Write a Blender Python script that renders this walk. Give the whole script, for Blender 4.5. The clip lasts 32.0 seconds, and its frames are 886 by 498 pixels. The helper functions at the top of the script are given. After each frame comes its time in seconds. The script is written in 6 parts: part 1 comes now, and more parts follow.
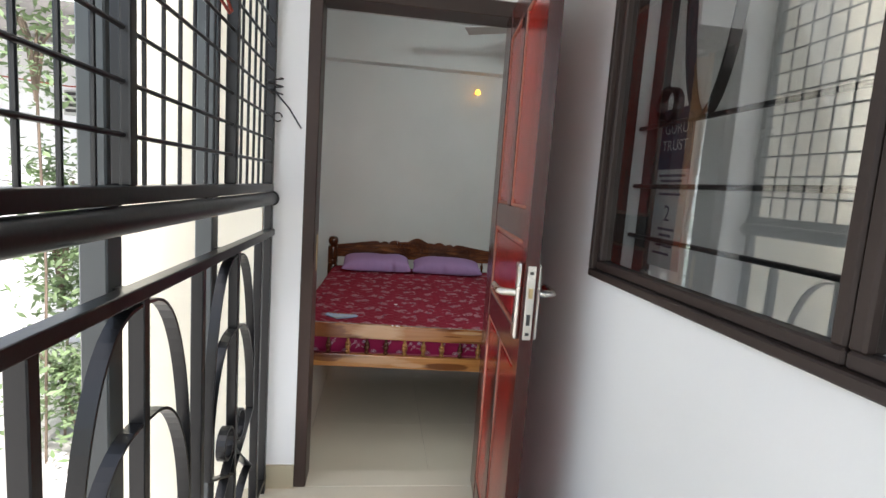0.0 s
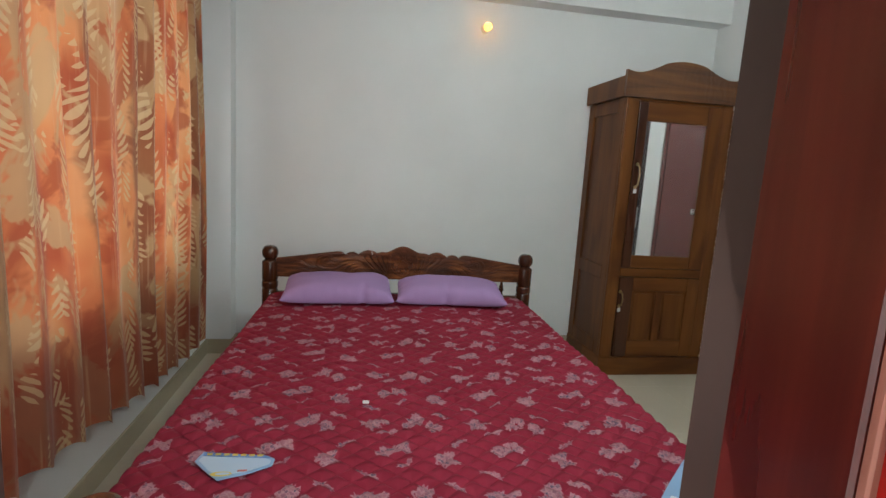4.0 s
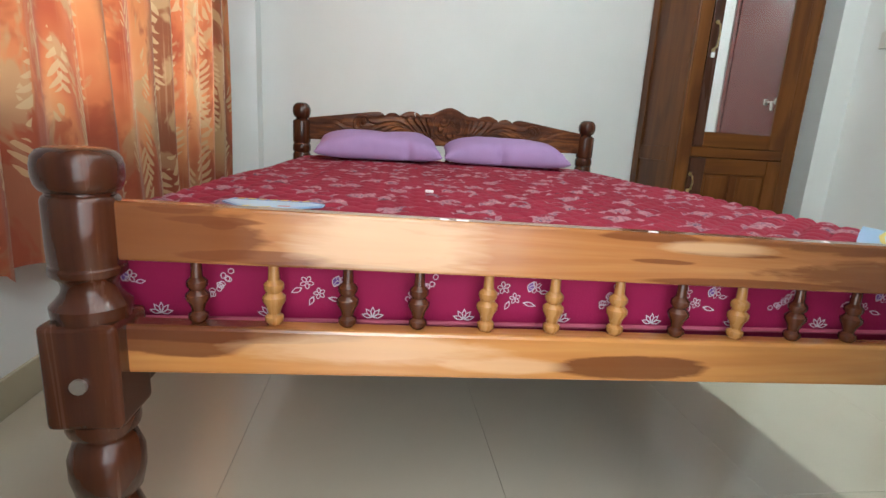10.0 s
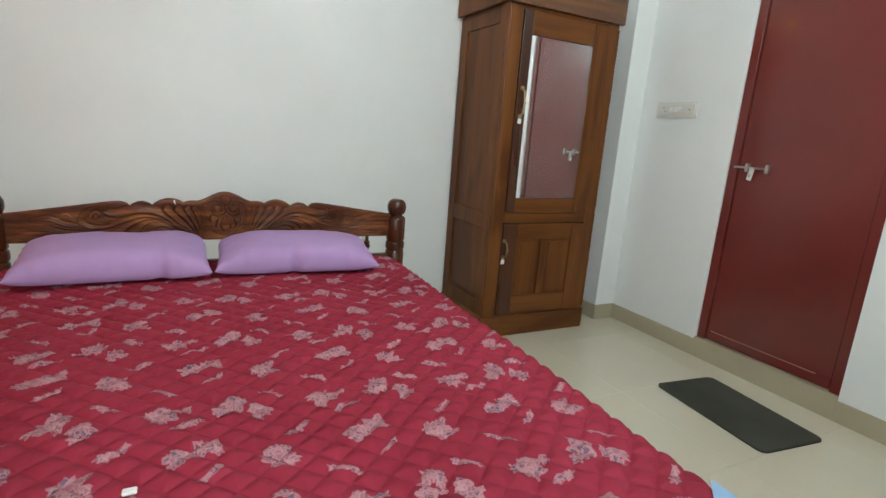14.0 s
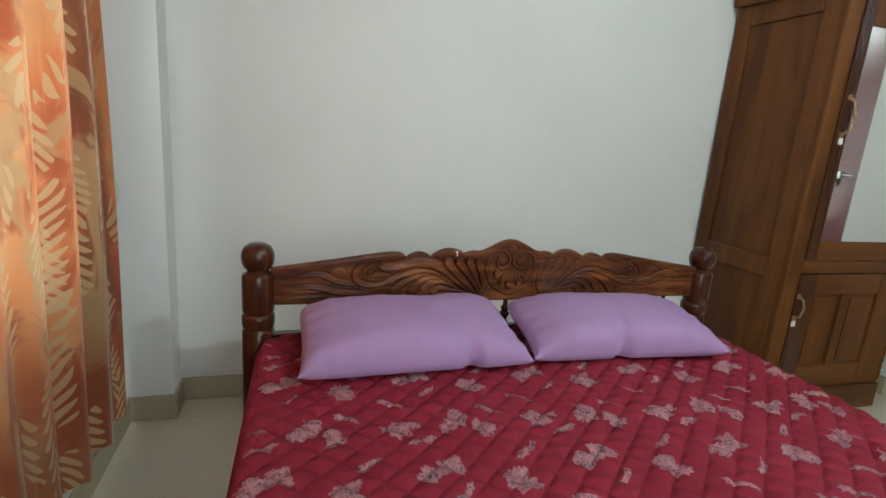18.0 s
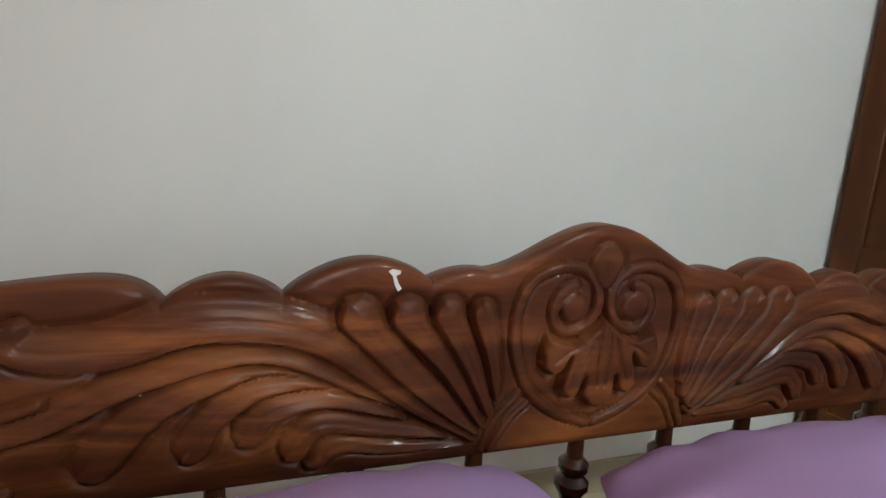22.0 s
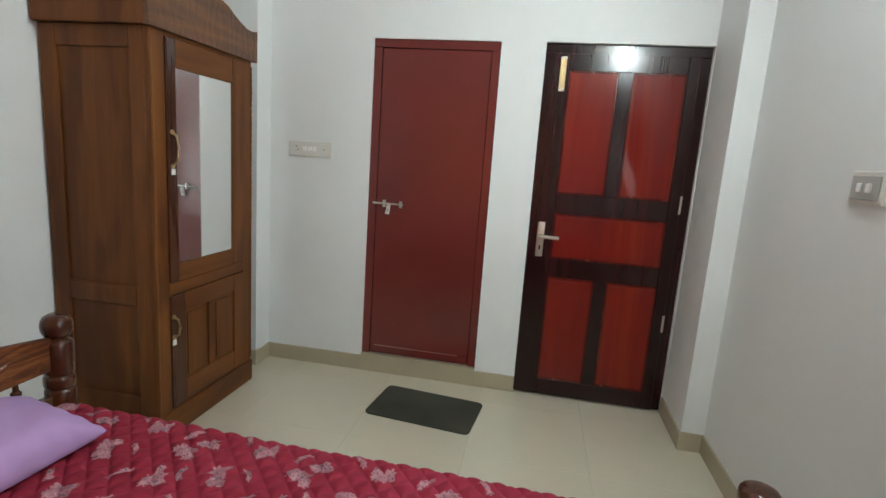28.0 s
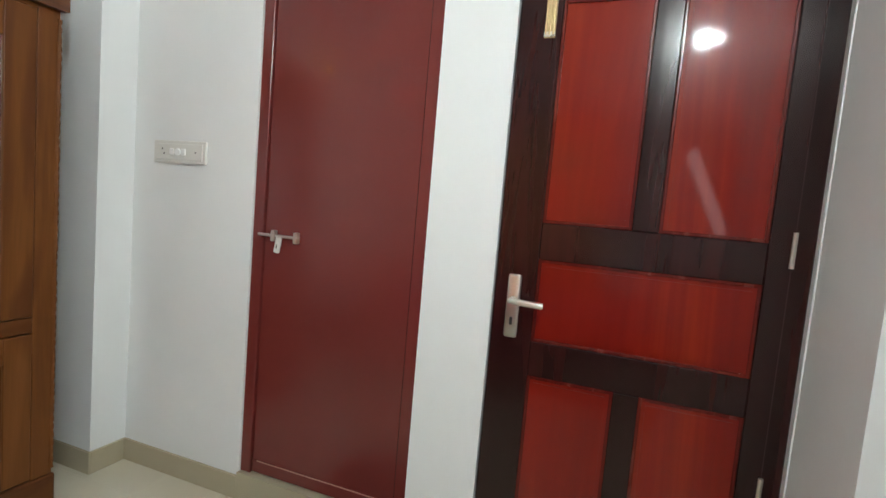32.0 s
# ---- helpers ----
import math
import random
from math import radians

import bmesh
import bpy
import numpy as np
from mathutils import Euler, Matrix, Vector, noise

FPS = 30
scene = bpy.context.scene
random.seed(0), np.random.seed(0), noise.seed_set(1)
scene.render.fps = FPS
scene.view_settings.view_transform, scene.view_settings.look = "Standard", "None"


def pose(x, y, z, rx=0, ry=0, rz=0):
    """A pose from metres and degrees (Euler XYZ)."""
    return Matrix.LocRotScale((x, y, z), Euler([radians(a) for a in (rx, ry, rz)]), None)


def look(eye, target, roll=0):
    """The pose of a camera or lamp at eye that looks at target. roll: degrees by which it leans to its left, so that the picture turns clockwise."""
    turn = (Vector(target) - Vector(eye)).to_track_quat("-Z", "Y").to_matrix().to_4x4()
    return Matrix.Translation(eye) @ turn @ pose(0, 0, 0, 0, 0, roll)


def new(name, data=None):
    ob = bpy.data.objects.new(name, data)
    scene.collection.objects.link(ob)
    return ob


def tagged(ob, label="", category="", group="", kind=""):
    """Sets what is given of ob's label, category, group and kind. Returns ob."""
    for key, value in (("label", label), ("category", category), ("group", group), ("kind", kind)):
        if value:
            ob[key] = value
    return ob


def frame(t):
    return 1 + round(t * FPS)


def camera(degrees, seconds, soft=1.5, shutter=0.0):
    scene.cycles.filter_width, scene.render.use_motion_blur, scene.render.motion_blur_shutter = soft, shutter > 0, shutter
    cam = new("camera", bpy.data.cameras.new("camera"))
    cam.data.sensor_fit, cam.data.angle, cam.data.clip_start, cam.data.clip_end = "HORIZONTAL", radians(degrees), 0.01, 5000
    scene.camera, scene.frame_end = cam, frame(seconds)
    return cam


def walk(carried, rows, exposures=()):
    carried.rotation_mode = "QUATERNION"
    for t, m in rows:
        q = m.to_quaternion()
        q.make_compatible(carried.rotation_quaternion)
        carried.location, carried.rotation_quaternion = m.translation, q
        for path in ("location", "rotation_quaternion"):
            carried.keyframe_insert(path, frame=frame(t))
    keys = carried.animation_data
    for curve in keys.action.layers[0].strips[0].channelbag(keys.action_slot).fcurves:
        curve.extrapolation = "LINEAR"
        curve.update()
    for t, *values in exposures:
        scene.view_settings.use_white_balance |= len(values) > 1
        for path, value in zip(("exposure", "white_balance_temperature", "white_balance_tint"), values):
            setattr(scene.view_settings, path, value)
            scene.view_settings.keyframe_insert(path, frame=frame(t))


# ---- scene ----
cam = camera(82.2, 32.0)
PATH = [
    (0, (-0.133, 0.275, 1.361), (0.126, 2.243, 1.117), 4.0),
    (0.5, (-0.151, 0.467, 1.368), (0.105, 2.431, 1.086), 4.0),
    (1, (-0.151, 0.659, 1.368), (0.111, 2.62, 1.074), 4.2),
    (1.5, (-0.098, 0.869, 1.386), (0.16, 2.83, 1.092), 3.8),
    (2, (-0.105, 1.08, 1.378), (0.161, 3.039, 1.077), 3.8),
    (2.5, (-0.104, 1.279, 1.378), (0.169, 3.238, 1.077), 3.8),
    (3, (-0.058, 1.519, 1.36), (0.229, 3.476, 1.062), 3.9),
    (3.5, (-0.045, 1.712, 1.35), (0.253, 3.667, 1.053), 3.7),
    (5.5, (-0.022, 2.372, 1.179), (0.444, 4.286, 0.835), 3.8),
    (6, (-0.023, 2.397, 1.169), (0.39, 4.312, 0.77), 3.9),
    (6.5, (-0.026, 2.422, 1.189), (0.321, 4.343, 0.755), 3.8),
    (7, (-0.019, 2.394, 1.147), (0.284, 4.321, 0.709), 3.6),
    (7.5, (-0.06, 2.347, 1.063), (0.166, 4.288, 0.638), 3.8),
    (8, (-0.082, 2.262, 0.969), (0.063, 4.205, 0.519), 3.8),
    (8.5, (-0.118, 2.204, 0.889), (0.017, 4.151, 0.452), 3.8),
    (9, (-0.139, 2.149, 0.833), (0.002, 4.093, 0.383), 3.8),
    (9.5, (-0.148, 2.158, 0.788), (0.043, 4.099, 0.344), 3.6),
    (10, (-0.117, 2.142, 0.753), (0.137, 4.074, 0.306), 3.4),
    (10.5, (-0.054, 2.14, 0.765), (0.308, 4.051, 0.3), 4.1),
    (11, (0.014, 2.199, 0.754), (0.539, 4.071, 0.289), 4.0),
    (11.5, (0.055, 2.232, 0.805), (0.716, 4.059, 0.332), 4.3),
    (12, (0.074, 2.312, 0.876), (0.842, 4.098, 0.403), 4.4),
    (12.5, (0.122, 2.361, 0.977), (0.931, 4.131, 0.516), 4.1),
    (13, (0.157, 2.445, 1.072), (1.021, 4.19, 0.617), 4.3),
    (13.5, (0.134, 2.517, 1.128), (1.034, 4.248, 0.689), 4.3),
    (14, (0.096, 2.612, 1.158), (0.989, 4.349, 0.728), 4.3),
    (14.5, (0.104, 2.745, 1.151), (0.92, 4.518, 0.715), 4.3),
    (15, (0.102, 2.842, 1.148), (0.78, 4.672, 0.713), 4.3),
    (15.3, (0.064, 2.884, 1.148), (0.638, 4.752, 0.725), 4.1),
    (15.5, (0.027, 2.909, 1.142), (0.54, 4.797, 0.729), 4.0),
    (17.5, (-0.371, 3.289, 1.18), (0.149, 5.166, 0.725), 4.5),
    (18, (-0.431, 3.417, 1.185), (0.144, 5.28, 0.74), 4.4),
    (19, (-0.417, 3.728, 1.178), (0.239, 5.57, 0.756), 4.1),
    (19.5, (-0.356, 3.916, 1.115), (0.293, 5.776, 0.768), 3.8),
    (20, (-0.299, 4.129, 1.053), (0.362, 5.986, 0.719), 3.9),
    (20.5, (-0.236, 4.315, 1.002), (0.415, 6.179, 0.681), 3.7),
    (21, (-0.177, 4.411, 0.944), (0.473, 6.276, 0.627), 3.3),
    (21.5, (-0.112, 4.46, 0.924), (0.555, 6.317, 0.597), 3.3),
    (22, (-0.037, 4.482, 0.921), (0.616, 6.341, 0.574), 4.0),
    (22.5, (0.021, 4.499, 0.899), (0.75, 6.331, 0.56), 3.9),
    (23, (0.077, 4.492, 0.891), (0.945, 6.255, 0.519), 3.9),
    (23.5, (0.114, 4.488, 0.889), (1.126, 6.161, 0.468), 4.2),
    (24, (0.152, 4.47, 0.896), (1.282, 6.058, 0.445), 4.5),
    (24.5, (0.167, 4.41, 0.938), (1.496, 5.833, 0.479), 4.6),
    (25, (0.138, 4.338, 0.997), (1.623, 5.601, 0.551), 4.1),
    (25.5, (0.048, 4.221, 1.131), (1.694, 5.266, 0.682), 3.9),
    (26, (-0.037, 4.082, 1.24), (1.704, 4.964, 0.803), 4.1),
    (26.5, (-0.142, 3.87, 1.342), (1.63, 4.687, 0.903), 3.4),
    (28.5, (-0.308, 3.268, 1.412), (1.658, 3.5, 1.128), 4.5),
    (29, (-0.229, 3.123, 1.395), (1.744, 3.374, 1.189), 4.7),
    (29.5, (-0.14, 3.034, 1.405), (1.822, 3.373, 1.223), 4.6),
    (30, (0.073, 2.991, 1.378), (2.028, 3.379, 1.214), 4.6),
    (30.5, (0.341, 2.91, 1.373), (2.28, 3.371, 1.204), 4.7),
    (31, (0.567, 2.92, 1.337), (2.49, 3.441, 1.167), 4.7),
    (31.2, (0.681, 2.965, 1.326), (2.602, 3.493, 1.155), 4.7),
    (31.6, (0.882, 3.0, 1.343), (2.791, 3.572, 1.167), 4.9),
    (32, (1.137, 3.011, 1.29), (3.001, 3.715, 1.122), 4.9),
]
walk(cam, [(t, look(eye, target, roll)) for t, eye, target, roll in PATH],
     exposures=[(0, 1.0, 6500, 10), (1, 1.05, 6500, 10), (2, 1.15, 6480, 10), (3, 1.35, 6460, 9), (3.5, 1.5, 6450, 9), (6, 2.22, 6400, 8), (9, 2.35, 6380, 9), (12, 2.4, 6310, 6), (15, 2.2, 6380, 7), (18, 2.05, 6380, 4), (19, 1.95, 6360, 5), (20, 1.82, 6340, 10), (22, 2.08, 6430, 9), (24, 2.35, 6400, 7), (26, 2.25, 6390, 10), (29, 2.0, 6500, 10), (31, 2.1, 6500, 11), (32, 2.35, 6500, 12)])

# ---- world, sun, lamps ----
world = bpy.data.worlds.new("sky")
scene.world = world
world.use_nodes = True
wn = world.node_tree
for n in list(wn.nodes):
    wn.nodes.remove(n)
sky = wn.nodes.new("ShaderNodeTexSky")
sky.sky_type, sky.sun_disc = "NISHITA", False
sky.sun_elevation, sky.sun_rotation = radians(57), radians(164)
sky.dust_density, sky.air_density = 4.0, 1.2
bgn = wn.nodes.new("ShaderNodeBackground")
bgn.inputs["Strength"].default_value = 0.15
wout = wn.nodes.new("ShaderNodeOutputWorld")
wn.links.new(sky.outputs["Color"], bgn.inputs["Color"])
wn.links.new(bgn.outputs["Background"], wout.inputs["Surface"])

sun_data = bpy.data.lights.new("sun", "SUN")
sun_data.energy, sun_data.angle, sun_data.color = 5.0, radians(12), (1.0, 0.96, 0.9)
sun = new("sun", sun_data)
sun.matrix_world = look((0, 0, 20), (-1.5, 5.2, 11.6))


def area_lamp(name, place, target, sx, sy, power, color):
    data = bpy.data.lights.new(name, "AREA")
    data.shape, data.size, data.size_y, data.energy, data.color = "RECTANGLE", sx, sy, power, color
    ob = new(name, data)
    ob.matrix_world = look(place, target)
    return ob


# area lamps for daylight at the curtained window and along the open side of the balcony
area_lamp("window_daylight", (-1.12, 4.25, 1.45), (0, 4.25, 1.45), 1.6, 1.4, 2.6, (0.88, 1.0, 1.0))
area_lamp("balcony_daylight", (-0.70, 0.6, 1.55), (0.4, 0.6, 1.0), 2.9, 1.5, 3, (0.93, 0.98, 1.0))
# added fill from the unseen balcony end, to send front light through the doorway
area_lamp("balcony_end_daylight", (-0.05, -1.27, 1.80), (0.0, 2.8, 0.9), 1.0, 1.5, 5, (0.93, 0.98, 1.0))
# added fill in the doorway, to brighten the foot of the bed and floor
area_lamp("doorway_daylight", (0.0, 2.34, 1.10), (0.0, 4.0, 0.35), 0.72, 1.7, 2.2, (0.95, 0.98, 1.0))
# the bulb on the wall beside the entrance: its base shades the wall, its dome throws most light into the room
for kind, power in (("POINT", 2.4), ("SPOT", 20)):
    bulb_data = bpy.data.lights.new("wall_bulb_light", kind)
    bulb_data.energy, bulb_data.color, bulb_data.shadow_soft_size = power, (0.88, 1.0, 0.97), 0.03
    if kind == "SPOT":
        bulb_data.spot_size, bulb_data.spot_blend = radians(178), 0.9
    bulb_light = new("wall_bulb_light", bulb_data)
    bulb_light.matrix_world = look((0.95, 2.765, 2.42), (1.6, 4.2, 1.75))

# ---- materials ----
def base_mat(name):
    m = bpy.data.materials.new(name)
    m.use_nodes = True
    nt = m.node_tree
    return m, nt, nt.nodes["Principled BSDF"]


def node(nt, kind, **values):
    n = nt.nodes.new(kind)
    for key, v in values.items():
        n.inputs[key].default_value = v
    return n


def math_node(nt, op, a, b=None, clamp=False):
    n = nt.nodes.new("ShaderNodeMath")
    n.operation, n.use_clamp = op, clamp
    for i, v in enumerate((a, b)):
        if v is None:
            continue
        if isinstance(v, (int, float)):
            n.inputs[i].default_value = v
        else:
            nt.links.new(v, n.inputs[i])
    return n.outputs[0]


def ramp(nt, fac, stops):
    r = nt.nodes.new("ShaderNodeValToRGB")
    while len(r.color_ramp.elements) < len(stops):
        r.color_ramp.elements.new(0.5)
    for e, (p, c) in zip(r.color_ramp.elements, stops):
        e.position, e.color = p, (*c, 1)
    nt.links.new(fac, r.inputs["Fac"])
    return r.outputs["Color"]


def mix_rgb(nt, fac, a, b, blend="MIX"):
    n = nt.nodes.new("ShaderNodeMix")
    n.data_type, n.blend_type = "RGBA", blend
    for sock, v in ((n.inputs[0], fac), (n.inputs[6], a), (n.inputs[7], b)):
        if isinstance(v, (int, float)):
            sock.default_value = v
        elif isinstance(v, tuple):
            sock.default_value = (*v, 1)
        else:
            nt.links.new(v, sock)
    return n.outputs[2]


def coords(nt, scale=(1, 1, 1), kind="Object", rotation=(0, 0, 0)):
    tc = nt.nodes.new("ShaderNodeTexCoord")
    mp = nt.nodes.new("ShaderNodeMapping")
    mp.inputs["Scale"].default_value = scale
    mp.inputs["Rotation"].default_value = rotation
    nt.links.new(tc.outputs[kind], mp.inputs["Vector"])
    return mp.outputs["Vector"]


def noise_tex(nt, vec, scale, detail=4.0, rough=0.55, distort=0.0):
    n = node(nt, "ShaderNodeTexNoise", Scale=scale, Detail=detail, Roughness=rough, Distortion=distort)
    nt.links.new(vec, n.inputs["Vector"])
    return n.outputs["Fac"]


def bump(nt, bsdf, height, strength, distance=0.01):
    b = node(nt, "ShaderNodeBump", Strength=strength, Distance=distance)
    nt.links.new(height, b.inputs["Height"])
    nt.links.new(b.outputs["Normal"], bsdf.inputs["Normal"])


def paint(name, color, rough=0.5, vary=0.06, grain=60.0, bump_s=0.08, metal=0.0, coat=0.0, spec=0.5):
    """A painted or plain surface: slow patches, fine grain and uneven gloss."""
    m, nt, b = base_mat(name)
    v = coords(nt)
    slow, fine = noise_tex(nt, v, 1.7, 3), noise_tex(nt, v, grain, 4)
    dark = tuple(c * (1 - vary * 2) for c in color)
    light = tuple(min(1, c * (1 + vary)) for c in color)
    col = ramp(nt, slow, [(0.3, dark), (0.7, light)])
    col = mix_rgb(nt, math_node(nt, "MULTIPLY", fine, vary), col, tuple(c * 0.7 for c in color))
    nt.links.new(col, b.inputs["Base Color"])
    rr = math_node(nt, "MULTIPLY_ADD", slow, 0.12)
    rr.node.inputs[2].default_value = rough - 0.06
    nt.links.new(rr, b.inputs["Roughness"])
    b.inputs["Metallic"].default_value, b.inputs["Coat Weight"].default_value = metal, coat
    b.inputs["Specular IOR Level"].default_value = spec
    bump(nt, b, fine, bump_s, 0.004)
    return m


def wood(name, dark, mid, light, axis=0, scale=1.0, rough=0.35, coat=0.3, patches=0.0, patch=(0.1, 0.04, 0.02), ovals=(), spec=0.3, pale=()):
    """Varnished wood whose grain runs along one axis; patches: how much dark heartwood shows."""
    m, nt, b = base_mat(name)
    s = [14.0 * scale] * 3
    s[axis] = 0.9 * scale
    v = coords(nt, tuple(s))
    warp = noise_tex(nt, v, 1.0, 5, 0.6, 1.2)
    fine = noise_tex(nt, coords(nt, tuple(a * 9 for a in s)), 1.0, 3)
    col = ramp(nt, warp, [(0.28, dark), (0.5, mid), (0.72, light)])
    col = mix_rgb(nt, math_node(nt, "MULTIPLY", fine, 0.5), col, tuple(c * 0.45 for c in mid))
    if patches:
        big = noise_tex(nt, coords(nt, tuple((1.6 if i == axis else 7.0) for i in range(3))), 1.0, 2, 0.4, 0.6)
        f = ramp(nt, big, [(0.58 - patches * 0.1, (0, 0, 0)), (0.72 - patches * 0.1, (0.9, 0.9, 0.9))])
        col = mix_rgb(nt, f, col, mix_rgb(nt, 0.75, col, patch))
    if ovals:                       # single patches of heartwood: middle x and z, half length and half height
        sp = nt.nodes.new("ShaderNodeSeparateXYZ")
        nt.links.new(coords(nt), sp.inputs[0])
        wav = noise_tex(nt, coords(nt, (7, 10, 45)), 1.0, 4, 0.6, 0.8)
        for ox, oz, rx, rz, tint, soft, much in [o + (patch, 0.70, 0.82) for o in ovals] + [o + ((0.54, 0.34, 0.19), 0.30, 0.68) for o in pale]:
            ax = math_node(nt, "DIVIDE", math_node(nt, "SUBTRACT", sp.outputs[0], ox), rx)
            az = math_node(nt, "DIVIDE", math_node(nt, "SUBTRACT", sp.outputs[2], oz), rz)
            d = math_node(nt, "ADD", math_node(nt, "MULTIPLY", ax, ax), math_node(nt, "MULTIPLY", az, az))
            d = math_node(nt, "ADD", d, math_node(nt, "MULTIPLY", math_node(nt, "SUBTRACT", wav, 0.5), 1.5))
            f = ramp(nt, d, [(soft, (0.95, 0.95, 0.95)), (1.05, (0, 0, 0))])
            col = mix_rgb(nt, f, col, mix_rgb(nt, much, col, tint))
    nt.links.new(col, b.inputs["Base Color"])
    rr = math_node(nt, "MULTIPLY_ADD", warp, 0.2)
    rr.node.inputs[2].default_value = rough - 0.1
    nt.links.new(rr, b.inputs["Roughness"])
    b.inputs["Coat Weight"].default_value, b.inputs["Coat Roughness"].default_value = coat, 0.15
    b.inputs["Specular IOR Level"].default_value = spec
    bump(nt, b, fine, 0.1, 0.003)
    return m


M_WALL = paint("white_wall_paint", (0.80, 0.815, 0.815), 0.55, 0.02, 90, 0.06)
M_CEIL = paint("white_ceiling_paint", (0.8, 0.8, 0.79), 0.7, 0.02, 90, 0.1)
M_CREAM = paint("cream_outside_paint", (0.86, 0.82, 0.68), 0.8, 0.06, 40, 0.3)
M_GREYWALL = paint("grey_outside_plaster", (0.55, 0.55, 0.53), 0.85, 0.1, 30, 0.3)
M_TILE = paint("beige_floor_tile", (0.64, 0.585, 0.46), 0.13, 0.03, 14, 0.02, coat=0.2)
M_SKIRT = paint("beige_skirting_tile", (0.45, 0.395, 0.28), 0.22, 0.04, 18, 0.02)
M_JOINT = paint("tile_joint", (0.53, 0.478, 0.372), 0.8, 0.05)
M_REDDOOR = paint("oxblood_door_paint", (0.160, 0.0255, 0.0225), 0.22, 0.06, 45, 0.03, coat=0.25)
M_REDLINE = paint("pale_scuff", (0.45, 0.2, 0.16), 0.5)
M_STILE = wood("dark_red_stile_wood", (0.012, 0.003, 0.003), (0.024, 0.005, 0.005), (0.045, 0.009, 0.008), 2, 0.5, 0.2, 0.25)
M_STILE.node_tree.nodes["Principled BSDF"].inputs["Specular IOR Level"].default_value = 0.3
M_PANEL = wood("red_varnished_panel", (0.15, 0.005, 0.004), (0.235, 0.012, 0.006), (0.36, 0.036, 0.010), 2, 0.22, 0.30, 0.6)
M_PANEL.node_tree.nodes["Principled BSDF"].inputs["Specular IOR Level"].default_value = 0.10
M_PANEL.node_tree.nodes["Principled BSDF"].inputs["Coat Roughness"].default_value = 0.06
M_REDBEAD = wood("red_varnished_bead", (0.07, 0.005, 0.004), (0.12, 0.009, 0.006), (0.18, 0.020, 0.009), 2, 1, 0.25, 0.3)
M_OUTSTILE = wood("brown_red_stile_wood", (0.032, 0.004, 0.004), (0.085, 0.011, 0.008), (0.18, 0.022, 0.013), 2, 0.35, 0.24, 0.4)
M_LOCKSTILE = wood("worn_red_stile_wood", (0.06, 0.006, 0.005), (0.16, 0.014, 0.010), (0.30, 0.022, 0.014), 2, 0.3, 0.24, 0.4, 0.5, (0.05, 0.006, 0.005))
M_OUTPANEL = wood("bright_red_panel", (0.24, 0.008, 0.006), (0.50, 0.018, 0.011), (0.66, 0.036, 0.016), 2, 0.22, 0.22, 0.35, 0.55, (0.20, 0.006, 0.005))
M_BEAD = wood("worn_pink_bead", (0.30, 0.09, 0.06), (0.42, 0.16, 0.11), (0.5, 0.24, 0.18), 2, 2, 0.5, 0.1)
M_FRAME = paint("dark_brown_frame_paint", (0.052, 0.033, 0.027), 0.4, 0.15, 30, 0.08, spec=0.35)
M_WINFRAME = paint("brown_window_frame_paint", (0.040, 0.028, 0.024), 0.45, 0.15, 40, 0.08, spec=0.3)
M_IRON = paint("black_iron_paint", (0.009, 0.009, 0.010), 0.3, 0.1, 60, 0.08, spec=0.45)
# outer posts: the sky's reflection on the iron paint is put into this grey
M_POSTIRON = paint("sky_sheen_post_paint", (0.075, 0.085, 0.088), 0.3, 0.1, 60, 0.05)
M_STEEL = paint("brushed_steel", (0.70, 0.67, 0.62), 0.28, 0.05, 80, 0.03, metal=1.0)
M_BRASS = paint("old_brass", (0.62, 0.48, 0.26), 0.35, 0.1, 70, 0.05, metal=1.0)
M_PLASTIC = paint("ivory_plastic", (0.72, 0.71, 0.67), 0.35, 0.02, 30, 0.01)
M_WHITEPL = paint("white_plastic", (0.85, 0.85, 0.84), 0.3, 0.01, 30, 0.01)
M_GREYPL = paint("grey_plastic_inset", (0.42, 0.42, 0.41), 0.4, 0.03, 30, 0.01)
M_DARKHOLE = paint("socket_hole", (0.03, 0.03, 0.03), 0.6)
M_BEDDARK = wood("dark_walnut_bed_wood", (0.028, 0.009, 0.005), (0.075, 0.026, 0.012), (0.14, 0.052, 0.022), 0, 0.8, 0.26, 0.5)
M_POST = wood("red_brown_post_wood", (0.034, 0.009, 0.005), (0.078, 0.022, 0.009), (0.14, 0.043, 0.016), 2, 0.8, 0.26, 0.4)
M_RAIL = wood("honey_rail_wood", (0.22, 0.076, 0.022), (0.37, 0.150, 0.048), (0.50, 0.245, 0.095), 0, 0.8, 0.2, 0.6, 0.0, (0.135, 0.040, 0.014),
              [(-0.62, 0.602, 0.13, 0.05), (-0.545, 0.618, 0.022, 0.006), (-0.50, 0.578, 0.10, 0.010), (0.56, 0.590, 0.34, 0.034), (-0.60, 0.636, 0.04, 0.008), (-0.55, 0.623, 0.06, 0.006), (0.03, 0.634, 0.08, 0.007), (0.42, 0.640, 0.32, 0.018), (0.60, 0.600, 0.16, 0.02), (0.20, 0.572, 0.18, 0.008), (-0.40, 0.57, 0.12, 0.006), (0.05, 0.60, 0.05, 0.004), (0.16, 0.615, 0.09, 0.004)], pale=[(-0.33, 0.604, 0.14, 0.055), (0.14, 0.622, 0.10, 0.012)])
